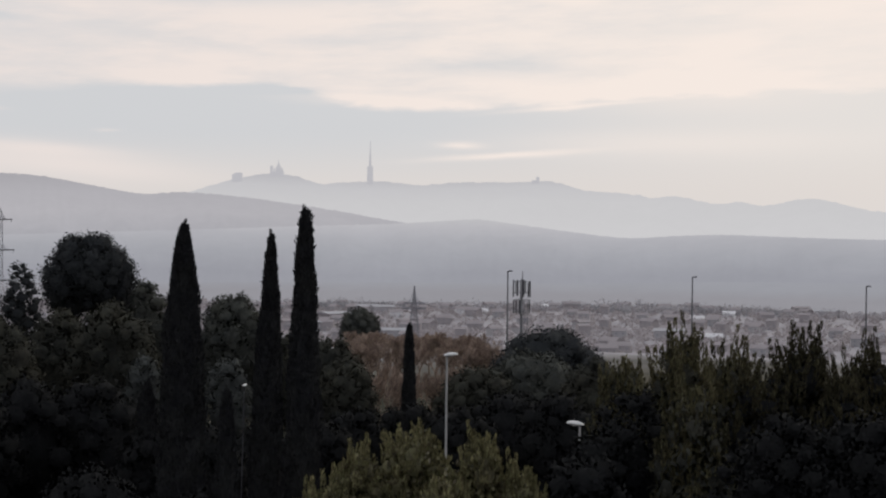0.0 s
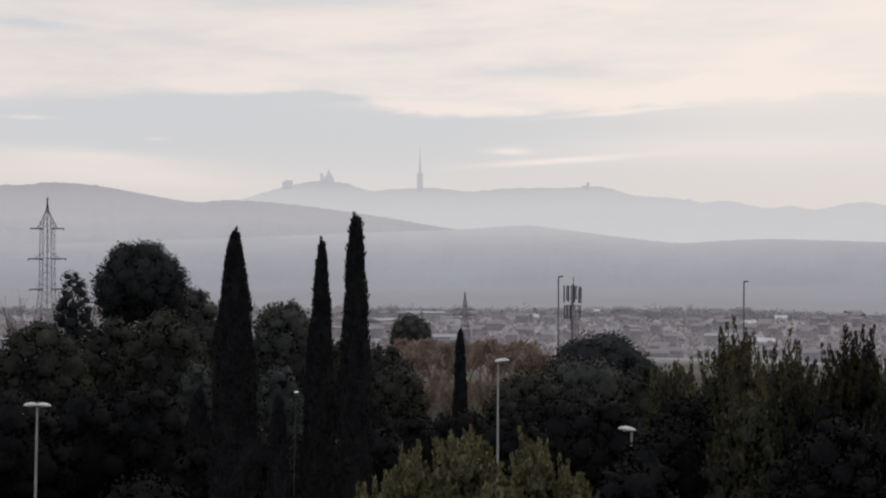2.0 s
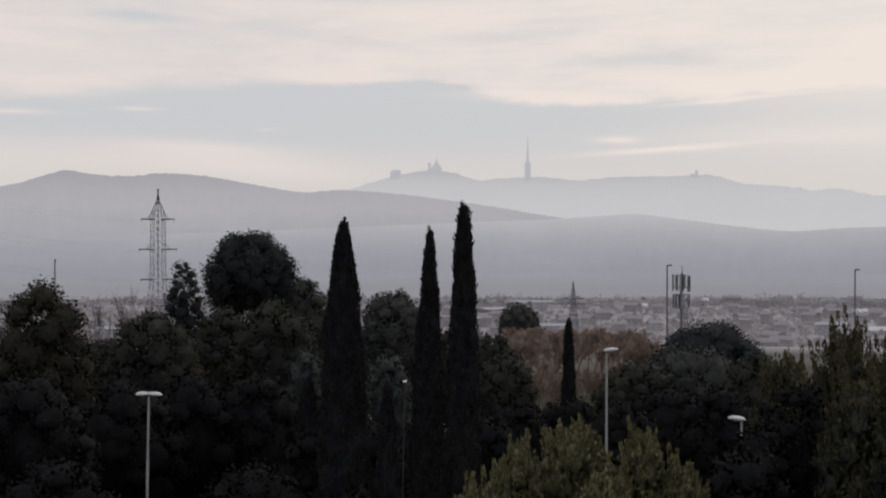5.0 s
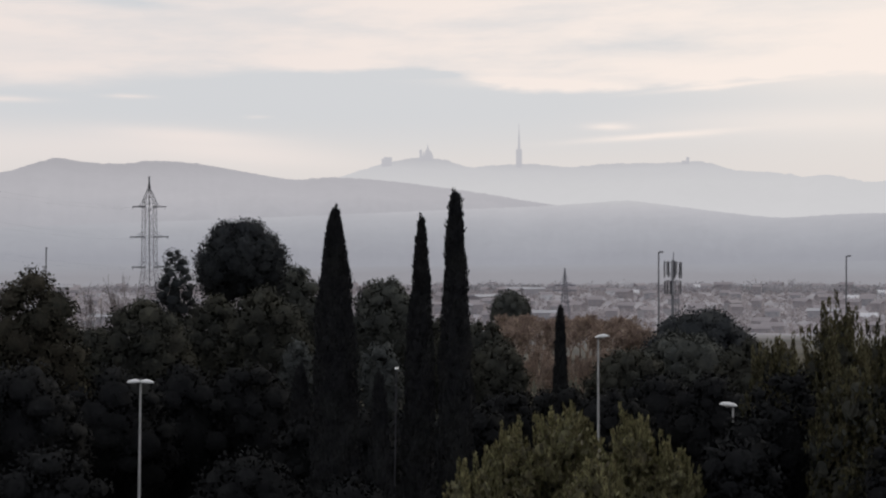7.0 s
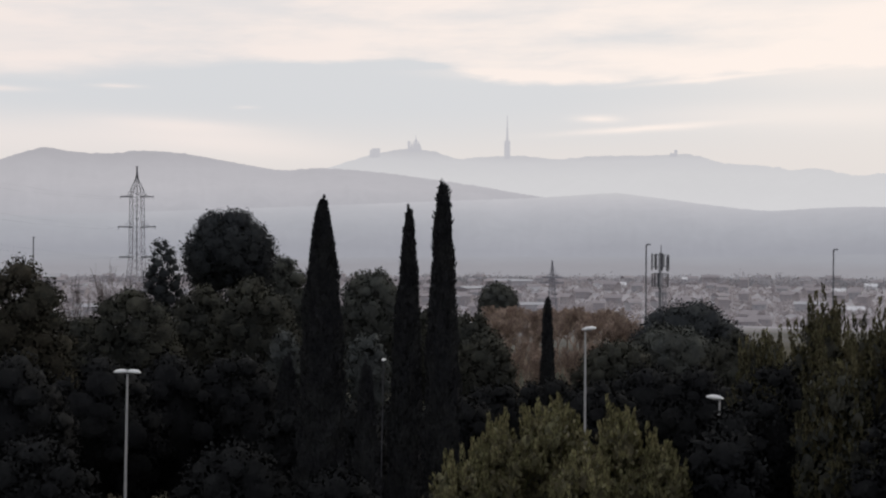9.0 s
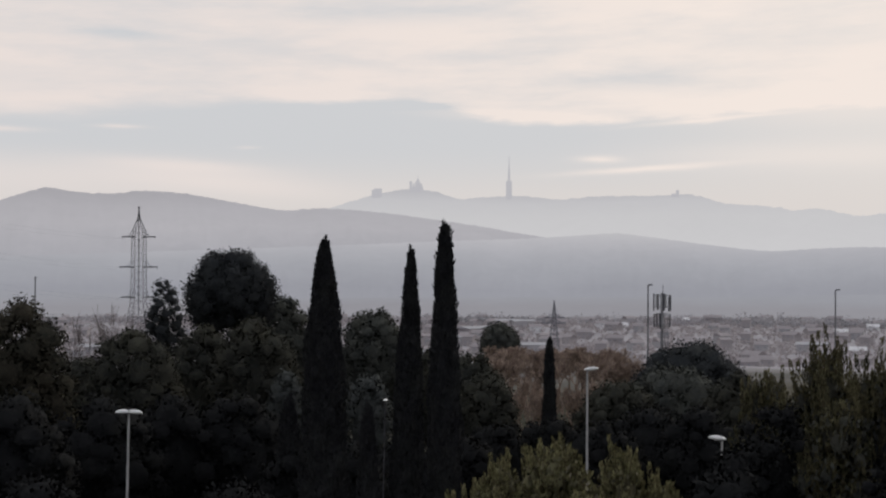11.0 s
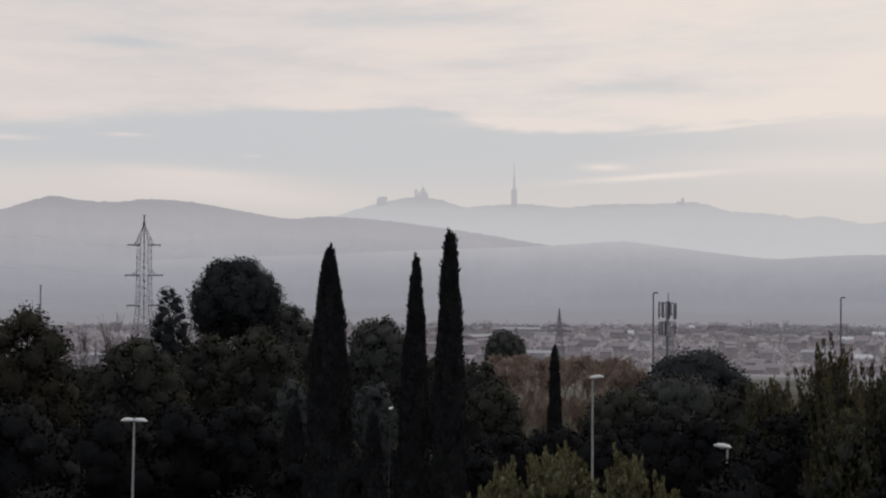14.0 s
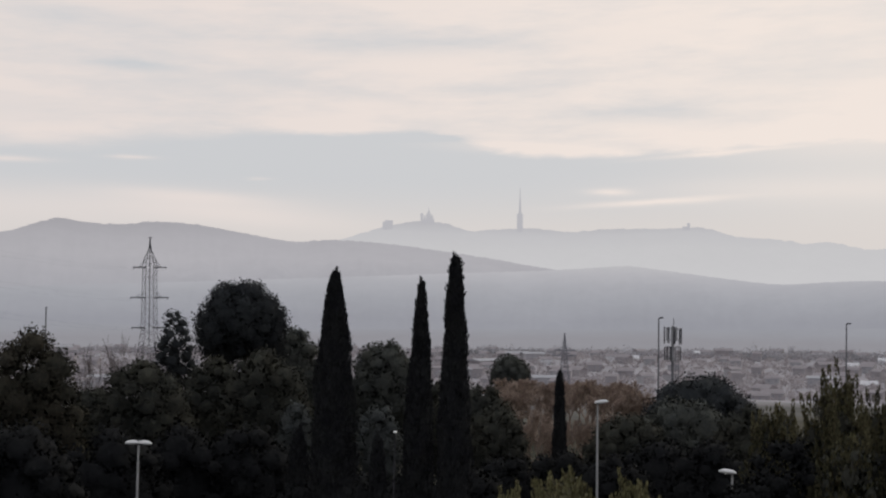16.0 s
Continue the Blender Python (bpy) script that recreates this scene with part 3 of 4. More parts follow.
def shoot_tree(az, el, d, width, seed, mat, label, tips=46, tall=1.0, side=0.8, candles=0):
    """Bushy tree whose boughs end in upright, spindle-shaped leafy shoots."""
    rng = np.random.default_rng(seed)
    x, y = spot(az, d)
    g = ground_z(x, y)
    h = height(el, d) - g - tall * (0.95 if candles else 0.6)
    t = thing("bushy_tree", (x, y, g), label, "tree", "bushy trees")
    R = width / 2
    H = h * 0.47
    zc = h - H
    ls = [((0, 0, zc), (R * 0.74, R * 0.74, H * 0.78))]
    for k in range(40):
        zz = 1 - 1.8 * (k + 0.5) / 40
        rr = math.sqrt(max(1 - zz * zz, 0))
        a = k * 2.39996 + rng.uniform(-0.4, 0.4)
        s = rng.uniform(0.18, 0.32)
        ls.append(((math.cos(a) * rr * R * 0.78, math.sin(a) * rr * R * 0.78, zc + zz * H * 0.86), (s * R, s * R, s * R * 1.4)))
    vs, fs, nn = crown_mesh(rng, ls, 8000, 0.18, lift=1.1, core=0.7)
    # a darker leaf colour inside the crown paints the shade behind the shoots
    raw("crown", vs, fs, M_SHOOT_DARK if mat == M_SHOOT else M_DEEP_SHADE if mat == M_SHOOT_SHADED else M_OAK, t, normals=nn)
    V, F, off = [], [], 0
    # shoots all over the upper skin
    p, n = lump_points(rng, ls, tips * 34, (0.8, 1.0))
    p, n = p[n[:, 2] > -0.35], n[n[:, 2] > -0.35]
    jobs = [(q, m, 0) for q, m in zip(p, n)]
    for k in range(candles):
        a, r = rng.uniform(0, 6.283), math.sqrt(rng.uniform(0.02, 0.75))
        q = np.array((math.cos(a) * r * R * 0.85, math.sin(a) * r * R * 0.85, zc + H * 0.98 * math.sqrt(1 - (r * 0.8) ** 2) - 0.25))
        jobs.append((q, np.array((math.cos(a) * r * 0.3, math.sin(a) * r * 0.3, 1.0)), 1))
    for q, m, candle in jobs:
        up = max(m[2], 0)
        ln = rng.uniform(0.45, 1.0) * (0.55 + 0.6 * up) * tall * (1.3 if q[2] > zc + H * 0.82 and not candles else 0.9 if not candles else 0.75)
        way = Vector((m[0] * side * 0.5 + rng.normal() * 0.10, m[1] * side * 0.5 + rng.normal() * 0.10, 1.0)).normalized()
        if candle:
            ln = rng.uniform(0.45, 1.25) * tall * 1.15
        k = int(14 + 16 * ln) * (3 if candle else 1)
        u = rng.uniform(0, 1, k)
        fat = 0.09 * np.sqrt(np.clip(1.15 - u, 0, 1)) * (1.3 if candle else 0.6 + 0.8 * rng.uniform())
        a = rng.uniform(0, 6.283, k)
        c = np.array(q) - np.array(way) * 0.15 + np.outer(u * ln, np.array(way)) + np.stack([np.cos(a) * fat, np.sin(a) * fat, np.zeros(k)], 1)
        ax = unit(np.stack([np.cos(a) * 0.35, np.sin(a) * 0.35, np.ones(k)], 1) + np.array(way) * 0.4 + rng.normal(size=(k, 3)) * 0.15)
        L = rng.uniform(0.14, 0.27, k) * (0.75 if candle else 1.0)
        v, f = leaf_quads(c, ax, unit(np.cross(ax, rng.normal(size=(k, 3)))), L, L * 0.34)
        f = f + off
        V.append(v)
        F.append(f[:, [0, 1, 2]])
        F.append(f[:, [0, 2, 3]])
        off += len(v)
    raw("leafy_shoot_layer", np.concatenate(V), np.concatenate(F), mat, t, "upright olive-green leafy shoots")
    bm = bmesh.new()
    limbs(bm, rng, zc, 0.2, R * 0.5, 6)
    part("trunk", bm, M_BARK, t)
    return t


def bare_tree(name, az, el, d, width, seed, mat, label, group="", depth=6, split=3, stems=1, kind="", lean=0.42):
    """Leafless tree: forking branches down to fine twigs, each a three-sided taper."""
    rng = np.random.default_rng(seed)
    x, y = spot(az, d)
    g = ground_z(x, y)
    h = height(el, d) - g
    t = thing(name, (x, y, g), label, "tree", group)
    V, F = [], []
    off = 0

    def limb(a, b, r0, r1):
        nonlocal off
        r0, r1 = max(r0, 0.022), max(r1, 0.02)
        w = b - a
        s = np.cross(w, [0.3, 0.5, 0.81])
        s = s / (np.linalg.norm(s) + 1e-9)
        q = np.cross(w, s)
        q = q / (np.linalg.norm(q) + 1e-9)
        for c, r in ((a, r0), (b, r1)):
            for k in range(3):
                V.append(c + r * (math.cos(k * 2.094) * s + math.sin(k * 2.094) * q))
        for k in range(3):
            F.append((off + k, off + (k + 1) % 3, off + 3 + (k + 1) % 3, off + 3 + k))
        off += 6

    def grow(a, way, ln, r, level):
        b = a + way * ln
        limb(a, b, r, r * 0.68)
        if level == 0:
            return
        for k in range(split if level > 1 else split + 1):
            nw = way + rng.normal(size=3) * lean
            nw[2] += 0.12
            nw = nw / np.linalg.norm(nw)
            grow(a + way * ln * rng.uniform(0.6, 1.0), nw, ln * rng.uniform(0.62, 0.86), r * 0.62, level - 1)

    for s in range(stems):
        o = np.array([rng.uniform(-0.5, 0.5) * width * (stems > 1), rng.uniform(-0.5, 0.5) * width * (stems > 1), 0])
        grow(o, np.array([rng.normal() * 0.06, rng.normal() * 0.06, 1.0]), h * 0.22, 0.05 + 0.008 * h, depth)
    V = np.array(V)
    V[:, 2] *= h / V[:, 2].max()
    k = 0.5 * width / max(np.percentile(np.abs(V[:, :2]), 98), 0.1)
    V[:, :2] *= k
    trunk = raw("trunk", V[:6], F[:1] + F[1:3], M_BARK, t)
    raw("crown", V, F, mat, t, "fine leafless twigs")
    return t


# ---------------------------------------------------------------- trees
PINE_L = "dark green rounded pine crown rising over other trees"
OAK_L = "dense dark evergreen tree with a rounded crown"
cypress(-4.82, 0.64, 62, 3.15, 1, "tall black-green columnar cypress with a broad base", shape=0.56)
cypress(-0.96, 0.23, 62, 2.15, 2, "slender black-green columnar cypress with a thin tip", shape=0.64, lean=0.9)
cypress(0.53, 1.34, 60, 1.9, 3, "tall narrow black-green cypress with a pointed tip", shape=0.42)
cypress(-2.86, -6.63, 58, 1.5, 4, "short dark cypress between taller ones", shape=0.5)
cypress(5.19, -3.71, 96, 1.35, 5, "small dark cypress in front of bare russet trees", shape=0.45)
cypress(-6.36, -6.30, 66, 1.9, 6, "dark low cypress beside a taller one", shape=0.5)

round_tree("pine_tree", -8.91, 0.27, 105, 7.8, 11, M_PINE_DARK, "umbrella-shaped dark pine standing above other trees", 0.30, 34, 0.45, 1.3, group="pine trees", lump=0.24, ragged=0.08, tall=0.98)
round_tree("conifer_tree", -11.79, -0.95, 112, 6.2, 12, M_PINE_DARK, "loose pointed dark conifer beside a pine", 0.30, 36, 0.2, 0.7, group="pine trees", ragged=0.10, most=9000, cone=True)
round_tree("evergreen_tree", -17.68, -2.00, 78, 6.6, 13, M_BROWN, "dense evergreen tree with brownish-green crown", 0.30, 30, 0.1, 1.1, group="evergreen trees", lump=0.28, ragged=0.07)
round_tree("evergreen_tree", -21.48, -2.37, 82, 6.5, 14, M_OAK, OAK_L, 0.30, 28, 0.1, 1.0, group="evergreen trees", lump=0.28)
round_tree("evergreen_tree", -15.26, -4.21, 90, 5.0, 29, M_OAK, OAK_L, 0.30, 26, 0.1, 1.0, group="evergreen trees", lump=0.27)
round_tree("evergreen_tree", -0.43, -3.99, 98, 4.4, 30, M_OAK, OAK_L, 0.30, 24, 0.1, 1.0, group="evergreen trees", lump=0.27)
round_tree("evergreen_tree", -13.12, -3.16, 84, 7.2, 15, M_OAK, OAK_L, 0.30, 32, 0.1, 1.0, group="evergreen trees", lump=0.25)
round_tree("evergreen_tree", -10.05, -3.07, 96, 6.0, 16, M_OAK, OAK_L, 0.30, 28, 0.1, 1.0, group="evergreen trees", lump=0.25)
round_tree("evergreen_tree", -7.89, -2.75, 90, 7.2, 17, M_OAK, OAK_L, 0.30, 32, 0.1, 1.0, group="evergreen trees", lump=0.27)
round_tree("evergreen_tree", -6.59, -1.81, 108, 6.0, 18, M_PINE, OAK_L, 0.32, 30, 0.2, 1.0, group="evergreen trees", lump=0.27)
round_tree("evergreen_tree", -2.59, -2.33, 102, 6.3, 19, M_PINE, OAK_L, 0.30, 30, 0.2, 1.0, group="evergreen trees", lump=0.25, ragged=0.06)
round_tree("grey_shrub", -2.85, -5.08, 82, 3.6, 20, M_GREY, "pale grey-green shrub beneath darker trees", 0.26, 18, 0.1, 0.9, group="grey shrubs", lump=0.34)
round_tree("grey_shrub", -6.46, -5.05, 80, 2.6, 21, M_GREY, "pale grey-green shrub beneath darker trees", 0.26, 16, 0.1, 0.9, group="grey shrubs", lump=0.34)
round_tree("evergreen_tree", 1.76, -4.24, 92, 5.6, 22, M_OAK, OAK_L, 0.30, 28, 0.1, 1.0, group="evergreen trees", lump=0.27)
round_tree("evergreen_tree", 2.38, -5.10, 88, 5.0, 23, M_OAK, OAK_L, 0.30, 24, 0.1, 1.0, group="evergreen trees", lump=0.27)
round_tree("evergreen_tree", 11.31, -3.62, 102, 9.8, 24, M_PINE_DARK, "broad dark evergreen tree with a lumpy rounded crown", 0.32, 36, 0.1, 1.1, group="evergreen trees", lump=0.26)
round_tree("evergreen_tree", 10.70, -4.66, 94, 8.4, 25, M_PINE, OAK_L, 0.30, 32, 0.1, 1.0, group="evergreen trees", lump=0.28)
round_tree("evergreen_tree", 8.13, -5.43, 90, 6.6, 26, M_OAK, OAK_L, 0.30, 28, 0.1, 1.0, group="evergreen trees", lump=0.28)
round_tree("evergreen_tree", 13.47, -4.98, 88, 6.0, 27, M_OAK, OAK_L, 0.30, 26, 0.1, 1.0, group="evergreen trees", lump=0.28)
round_tree("pine_tree", 2.97, -2.94, 190, 6.4, 28, M_PINE, "small rounded pine beside bare winter trees", 0.42, 26, 0.15, 0.9, group="pine trees", lump=0.28, ragged=0.12)
# undergrowth filled in below the crowns, near-black to stand for the deep shade
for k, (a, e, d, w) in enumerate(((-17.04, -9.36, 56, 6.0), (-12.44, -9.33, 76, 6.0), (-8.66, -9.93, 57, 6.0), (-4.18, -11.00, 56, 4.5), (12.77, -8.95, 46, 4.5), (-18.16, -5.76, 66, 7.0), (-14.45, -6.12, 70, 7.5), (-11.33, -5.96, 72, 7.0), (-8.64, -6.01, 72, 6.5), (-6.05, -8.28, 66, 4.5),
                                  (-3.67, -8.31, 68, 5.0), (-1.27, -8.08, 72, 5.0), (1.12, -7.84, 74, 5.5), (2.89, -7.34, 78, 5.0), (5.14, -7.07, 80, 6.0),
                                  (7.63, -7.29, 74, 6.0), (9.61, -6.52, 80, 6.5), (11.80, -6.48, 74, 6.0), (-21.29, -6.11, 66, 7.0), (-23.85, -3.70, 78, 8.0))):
    round_tree("undergrowth_tree", a, e, d, w, 40 + k, M_DEEP_SHADE, "low evergreen undergrowth with deep shade painted in", 0.30, 22, 0.05, 0.8, most=11000, group="undergrowth trees", lump=0.3)

shoot_tree(5.39, -7.17, 46, 3.5, 61, M_SHOOT, "olive-green bushy tree with upright leafy shoots", 50, 0.9, candles=9)
shoot_tree(8.33, -7.62, 45, 3.1, 62, M_SHOOT, "olive-green bushy tree with upright leafy shoots", 50, 0.9, candles=9)
shoot_tree(3.01, -8.13, 45, 2.6, 63, M_SHOOT, "olive-green bushy tree with upright leafy shoots", 34, 0.9, candles=9)
shoot_tree(1.50, -9.45, 44, 2.8, 72, M_SHOOT, "olive-green bushy tree with upright leafy shoots", 34, 0.9, candles=9)
shoot_tree(6.89, -9.27, 43, 3.0, 73, M_SHOOT, "olive-green bushy tree with upright leafy shoots", 34, 0.8, candles=9)
shoot_tree(10.10, -8.66, 45, 2.4, 74, M_SHOOT, "olive-green bushy tree with upright leafy shoots", 30, 0.9, candles=9)
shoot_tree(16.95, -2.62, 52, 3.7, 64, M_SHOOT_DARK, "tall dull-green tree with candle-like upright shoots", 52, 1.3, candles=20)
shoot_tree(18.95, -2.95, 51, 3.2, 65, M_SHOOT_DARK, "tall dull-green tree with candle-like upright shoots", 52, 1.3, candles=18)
shoot_tree(21.90, -2.72, 52, 3.6, 66, M_SHOOT_SHADED, "tall dull-green tree with candle-like upright shoots", 52, 1.3, candles=22)
shoot_tree(24.46, -3.02, 51, 3.6, 67, M_SHOOT_SHADED, "tall dull-green tree with candle-like upright shoots", 52, 1.2, candles=18)
shoot_tree(26.71, -3.19, 52, 3.6, 75, M_SHOOT_SHADED, "tall dull-green tree with candle-like upright shoots", 50, 1.2, candles=14)
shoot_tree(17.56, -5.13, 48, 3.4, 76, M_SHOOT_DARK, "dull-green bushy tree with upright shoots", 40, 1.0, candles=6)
shoot_tree(23.42, -4.54, 48, 3.4, 77, M_SHOOT_SHADED, "dull-green bushy tree with upright shoots", 40, 1.0, candles=6)
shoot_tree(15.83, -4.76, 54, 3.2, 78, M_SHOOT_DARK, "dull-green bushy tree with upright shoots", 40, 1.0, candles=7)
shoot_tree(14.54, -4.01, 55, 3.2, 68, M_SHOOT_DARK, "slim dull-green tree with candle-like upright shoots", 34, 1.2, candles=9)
shoot_tree(20.27, -4.28, 50, 3.6, 69, M_SHOOT_SHADED, "dull-green tree with candle-like upright shoots", 40, 1.0, candles=8)
round_tree("evergreen_tree", 14.90, -6.28, 49, 4.2, 70, M_DEEP_SHADE, "evergreen bush with deep shade painted in, in front of taller trees", 0.22, 26, 0.1, 1.0, group="evergreen trees", lump=0.3)
round_tree("evergreen_tree", 13.38, -8.01, 48, 3.7, 71, M_DEEP_SHADE, "evergreen bush with deep shade painted in, in front of taller trees", 0.22, 22, 0.1, 1.0, group="evergreen trees", lump=0.3)

# bushes added to darken the foot of the outer trees, as shade
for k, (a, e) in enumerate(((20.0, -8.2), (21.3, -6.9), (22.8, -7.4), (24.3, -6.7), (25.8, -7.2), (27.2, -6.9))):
    round_tree("undergrowth_tree", a, e, 44, 3.6, 170 + k, M_DEEP_SHADE, "added evergreen bush, painted nearly black as shade below taller trees", 0.24, 22, 0.05, 0.8, most=11000, group="undergrowth trees", lump=0.3)

rng_bare = np.random.default_rng(77)
for k in range(30):
    d = 132 + 34 * ((k * 7) % 30) / 30
    a = 2.0 + 6.9 * k / 29 + rng_bare.normal() * 0.12
    e = -3.95 - 0.25 * abs(rng_bare.normal()) - (0.5 if k < 3 or k > 27 else 0.0) - (0.35 if d < 142 else 0)
    bare_tree("bare_tree", a, e, d, rng_bare.uniform(4.0, 5.5), 80 + k, M_TWIG, "leafless russet-brown winter tree with fine twigs", "bare russet trees", 6, 3, lean=0.36)
for k in range(14):
    bare_tree("bare_tree", 2.2 + 6.2 * k / 13 + rng_bare.normal() * 0.15, -5.6 + rng_bare.normal() * 0.25, 116 + 10 * rng_bare.uniform(), 4.5, 130 + k, M_TWIG,
              "low leafless russet-brown thicket tree", "bare russet trees", 5, 3, stems=3, lean=0.4)
bare_tree("bare_tree", -14.14, -2.04, 98, 3.2, 95, M_GREYTWIG, "bare grey forked tree among evergreens", "bare grey trees", 5, 3, lean=0.4)
bare_tree("bare_tree", -15.25, -2.42, 98, 3.4, 96, M_GREYTWIG, "bare grey forked tree among evergreens", "bare grey trees", 5, 3, lean=0.45)


# ---------------------------------------------------------------- lamps and masts
def lamp_post(az, el, d, kind, turn, label, mat=None, lean=0.0, size=1.0):
    x, y = spot(az, d)
    g = ground_z(x, y)
    h = height(el, d) - g
    t = thing("street_lamp", (x - h * math.sin(radians(lean)), y, g), label, "street lamp", "street lamps")
    t.rotation_euler = (0, radians(lean), 0)
    mat = mat or M_POLE
    bm = bmesh.new()
    tube(bm, (0, 0, 0), (0, 0, h - 0.1), 0.085 * size, 0.05 * size, 12)
    part("pole", bm, mat, t)
    bm = bmesh.new()
    box(bm, (0, 0, 0.015), (0.4, 0.4, 0.03), 0.005)
    part("base_plate", bm, M_STEEL, t)
    c, s = math.cos(radians(turn)), math.sin(radians(turn))
    if kind == "double":
        ends = (-1, 1)
    else:
        ends = (1,)
    for e in ends:
        rot = Matrix.Rotation(radians(turn) + (math.pi if e < 0 else 0), 4, "Z")
        bm = bmesh.new()
        q = 0.0 if kind == "double" else -0.12
        g2 = bmesh.ops.create_uvsphere(bm, u_segments=20, v_segments=12, radius=0.5)
        for v in bm.verts:
            v.co.x *= 1.35 * size * (0.52 if kind == "double" else 0.62)
            v.co.y *= 0.42 * size
            v.co.z *= 0.30 * size if v.co.z > 0 else 0.10 * size
            v.co.x += (0.31 if kind == "double" else 0.34) * size + q
            v.co.z -= 0.05 * v.co.x if kind == "double" else -0.10 * v.co.x
        bm.transform(Matrix.Translation((0, 0, h - 0.02)) @ rot)
        head = part("lamp_head", bm, M_HEAD, t, "white lamp housing")
        bm = bmesh.new()
        box(bm, ((0.36 if kind == "double" else 0.32) * size + q, 0, -0.05 * size), (0.34 * size, 0.22 * size, 0.03 * size), 0.01)
        bm.transform(Matrix.Translation((0, 0, h - 0.02)) @ rot)
        part("lens", bm, M_LENS, head, "grey lamp lens")
    bm = bmesh.new()
    tube(bm, (0, 0, h - 0.2), (0, 0, h + 0.14 * size), 0.05 * size, 0.035 * size, 10)
    part("cap", bm, M_STEEL, t)
    return t


lamp_post(-13.26, -6.79, 64, "double", 0, "pale grey street lamp with a white double head", lean=1.0)
lamp_post(6.86, -5.00, 71, "single", -8, "pale grey street lamp with one white head", size=0.98)
lamp_post(-2.10, -6.41, 65, "single", 78, "pale slender street lamp between cypresses", mat=M_PYLON, lean=1.0, size=0.5)
lamp_post(12.69, -7.86, 58, "single", 172, "street lamp with a white head above dark bushes", size=0.95)


def mast_lamp(az, el, d, turn, label):
    """Tall road lighting column with a short bracket and a flat head."""
    x, y = spot(az, d)
    g = ground_z(x, y)
    h = height(el, d) - g
    t = thing("road_lamp", (x, y, g), label, "street lamp", "road lamps")
    bm = bmesh.new()
    tube(bm, (0, 0, 0), (0, 0, h), 0.12, 0.08, 10)
    part("pole", bm, M_DARKPOLE, t)
    bm = bmesh.new()
    c, s = math.cos(radians(turn)), math.sin(radians(turn))
    tube(bm, (0, 0, h - 0.1), (0.3 * c, 0.3 * s, h), 0.06, 0.05, 8)
    part("bracket", bm, M_DARKPOLE, t)
    bm = bmesh.new()
    box(bm, (0.3, 0, h), (0.5, 0.25, 0.16), 0.04, Matrix.Rotation(radians(turn), 4, "Z"))
    part("lamp_head", bm, M_DARKPOLE, t)
    return t


mast_lamp(9.50, -1.25, 150, 0, "tall grey road lamp beside an antenna mast")
mast_lamp(17.39, -1.39, 160, 0, "tall grey road lamp over treetops")
mast_lamp(24.34, -1.64, 165, 0, "tall grey road lamp over treetops")
mast_lamp(-17.16, -1.00, 170, 90, "tall grey road lamp behind evergreen trees")


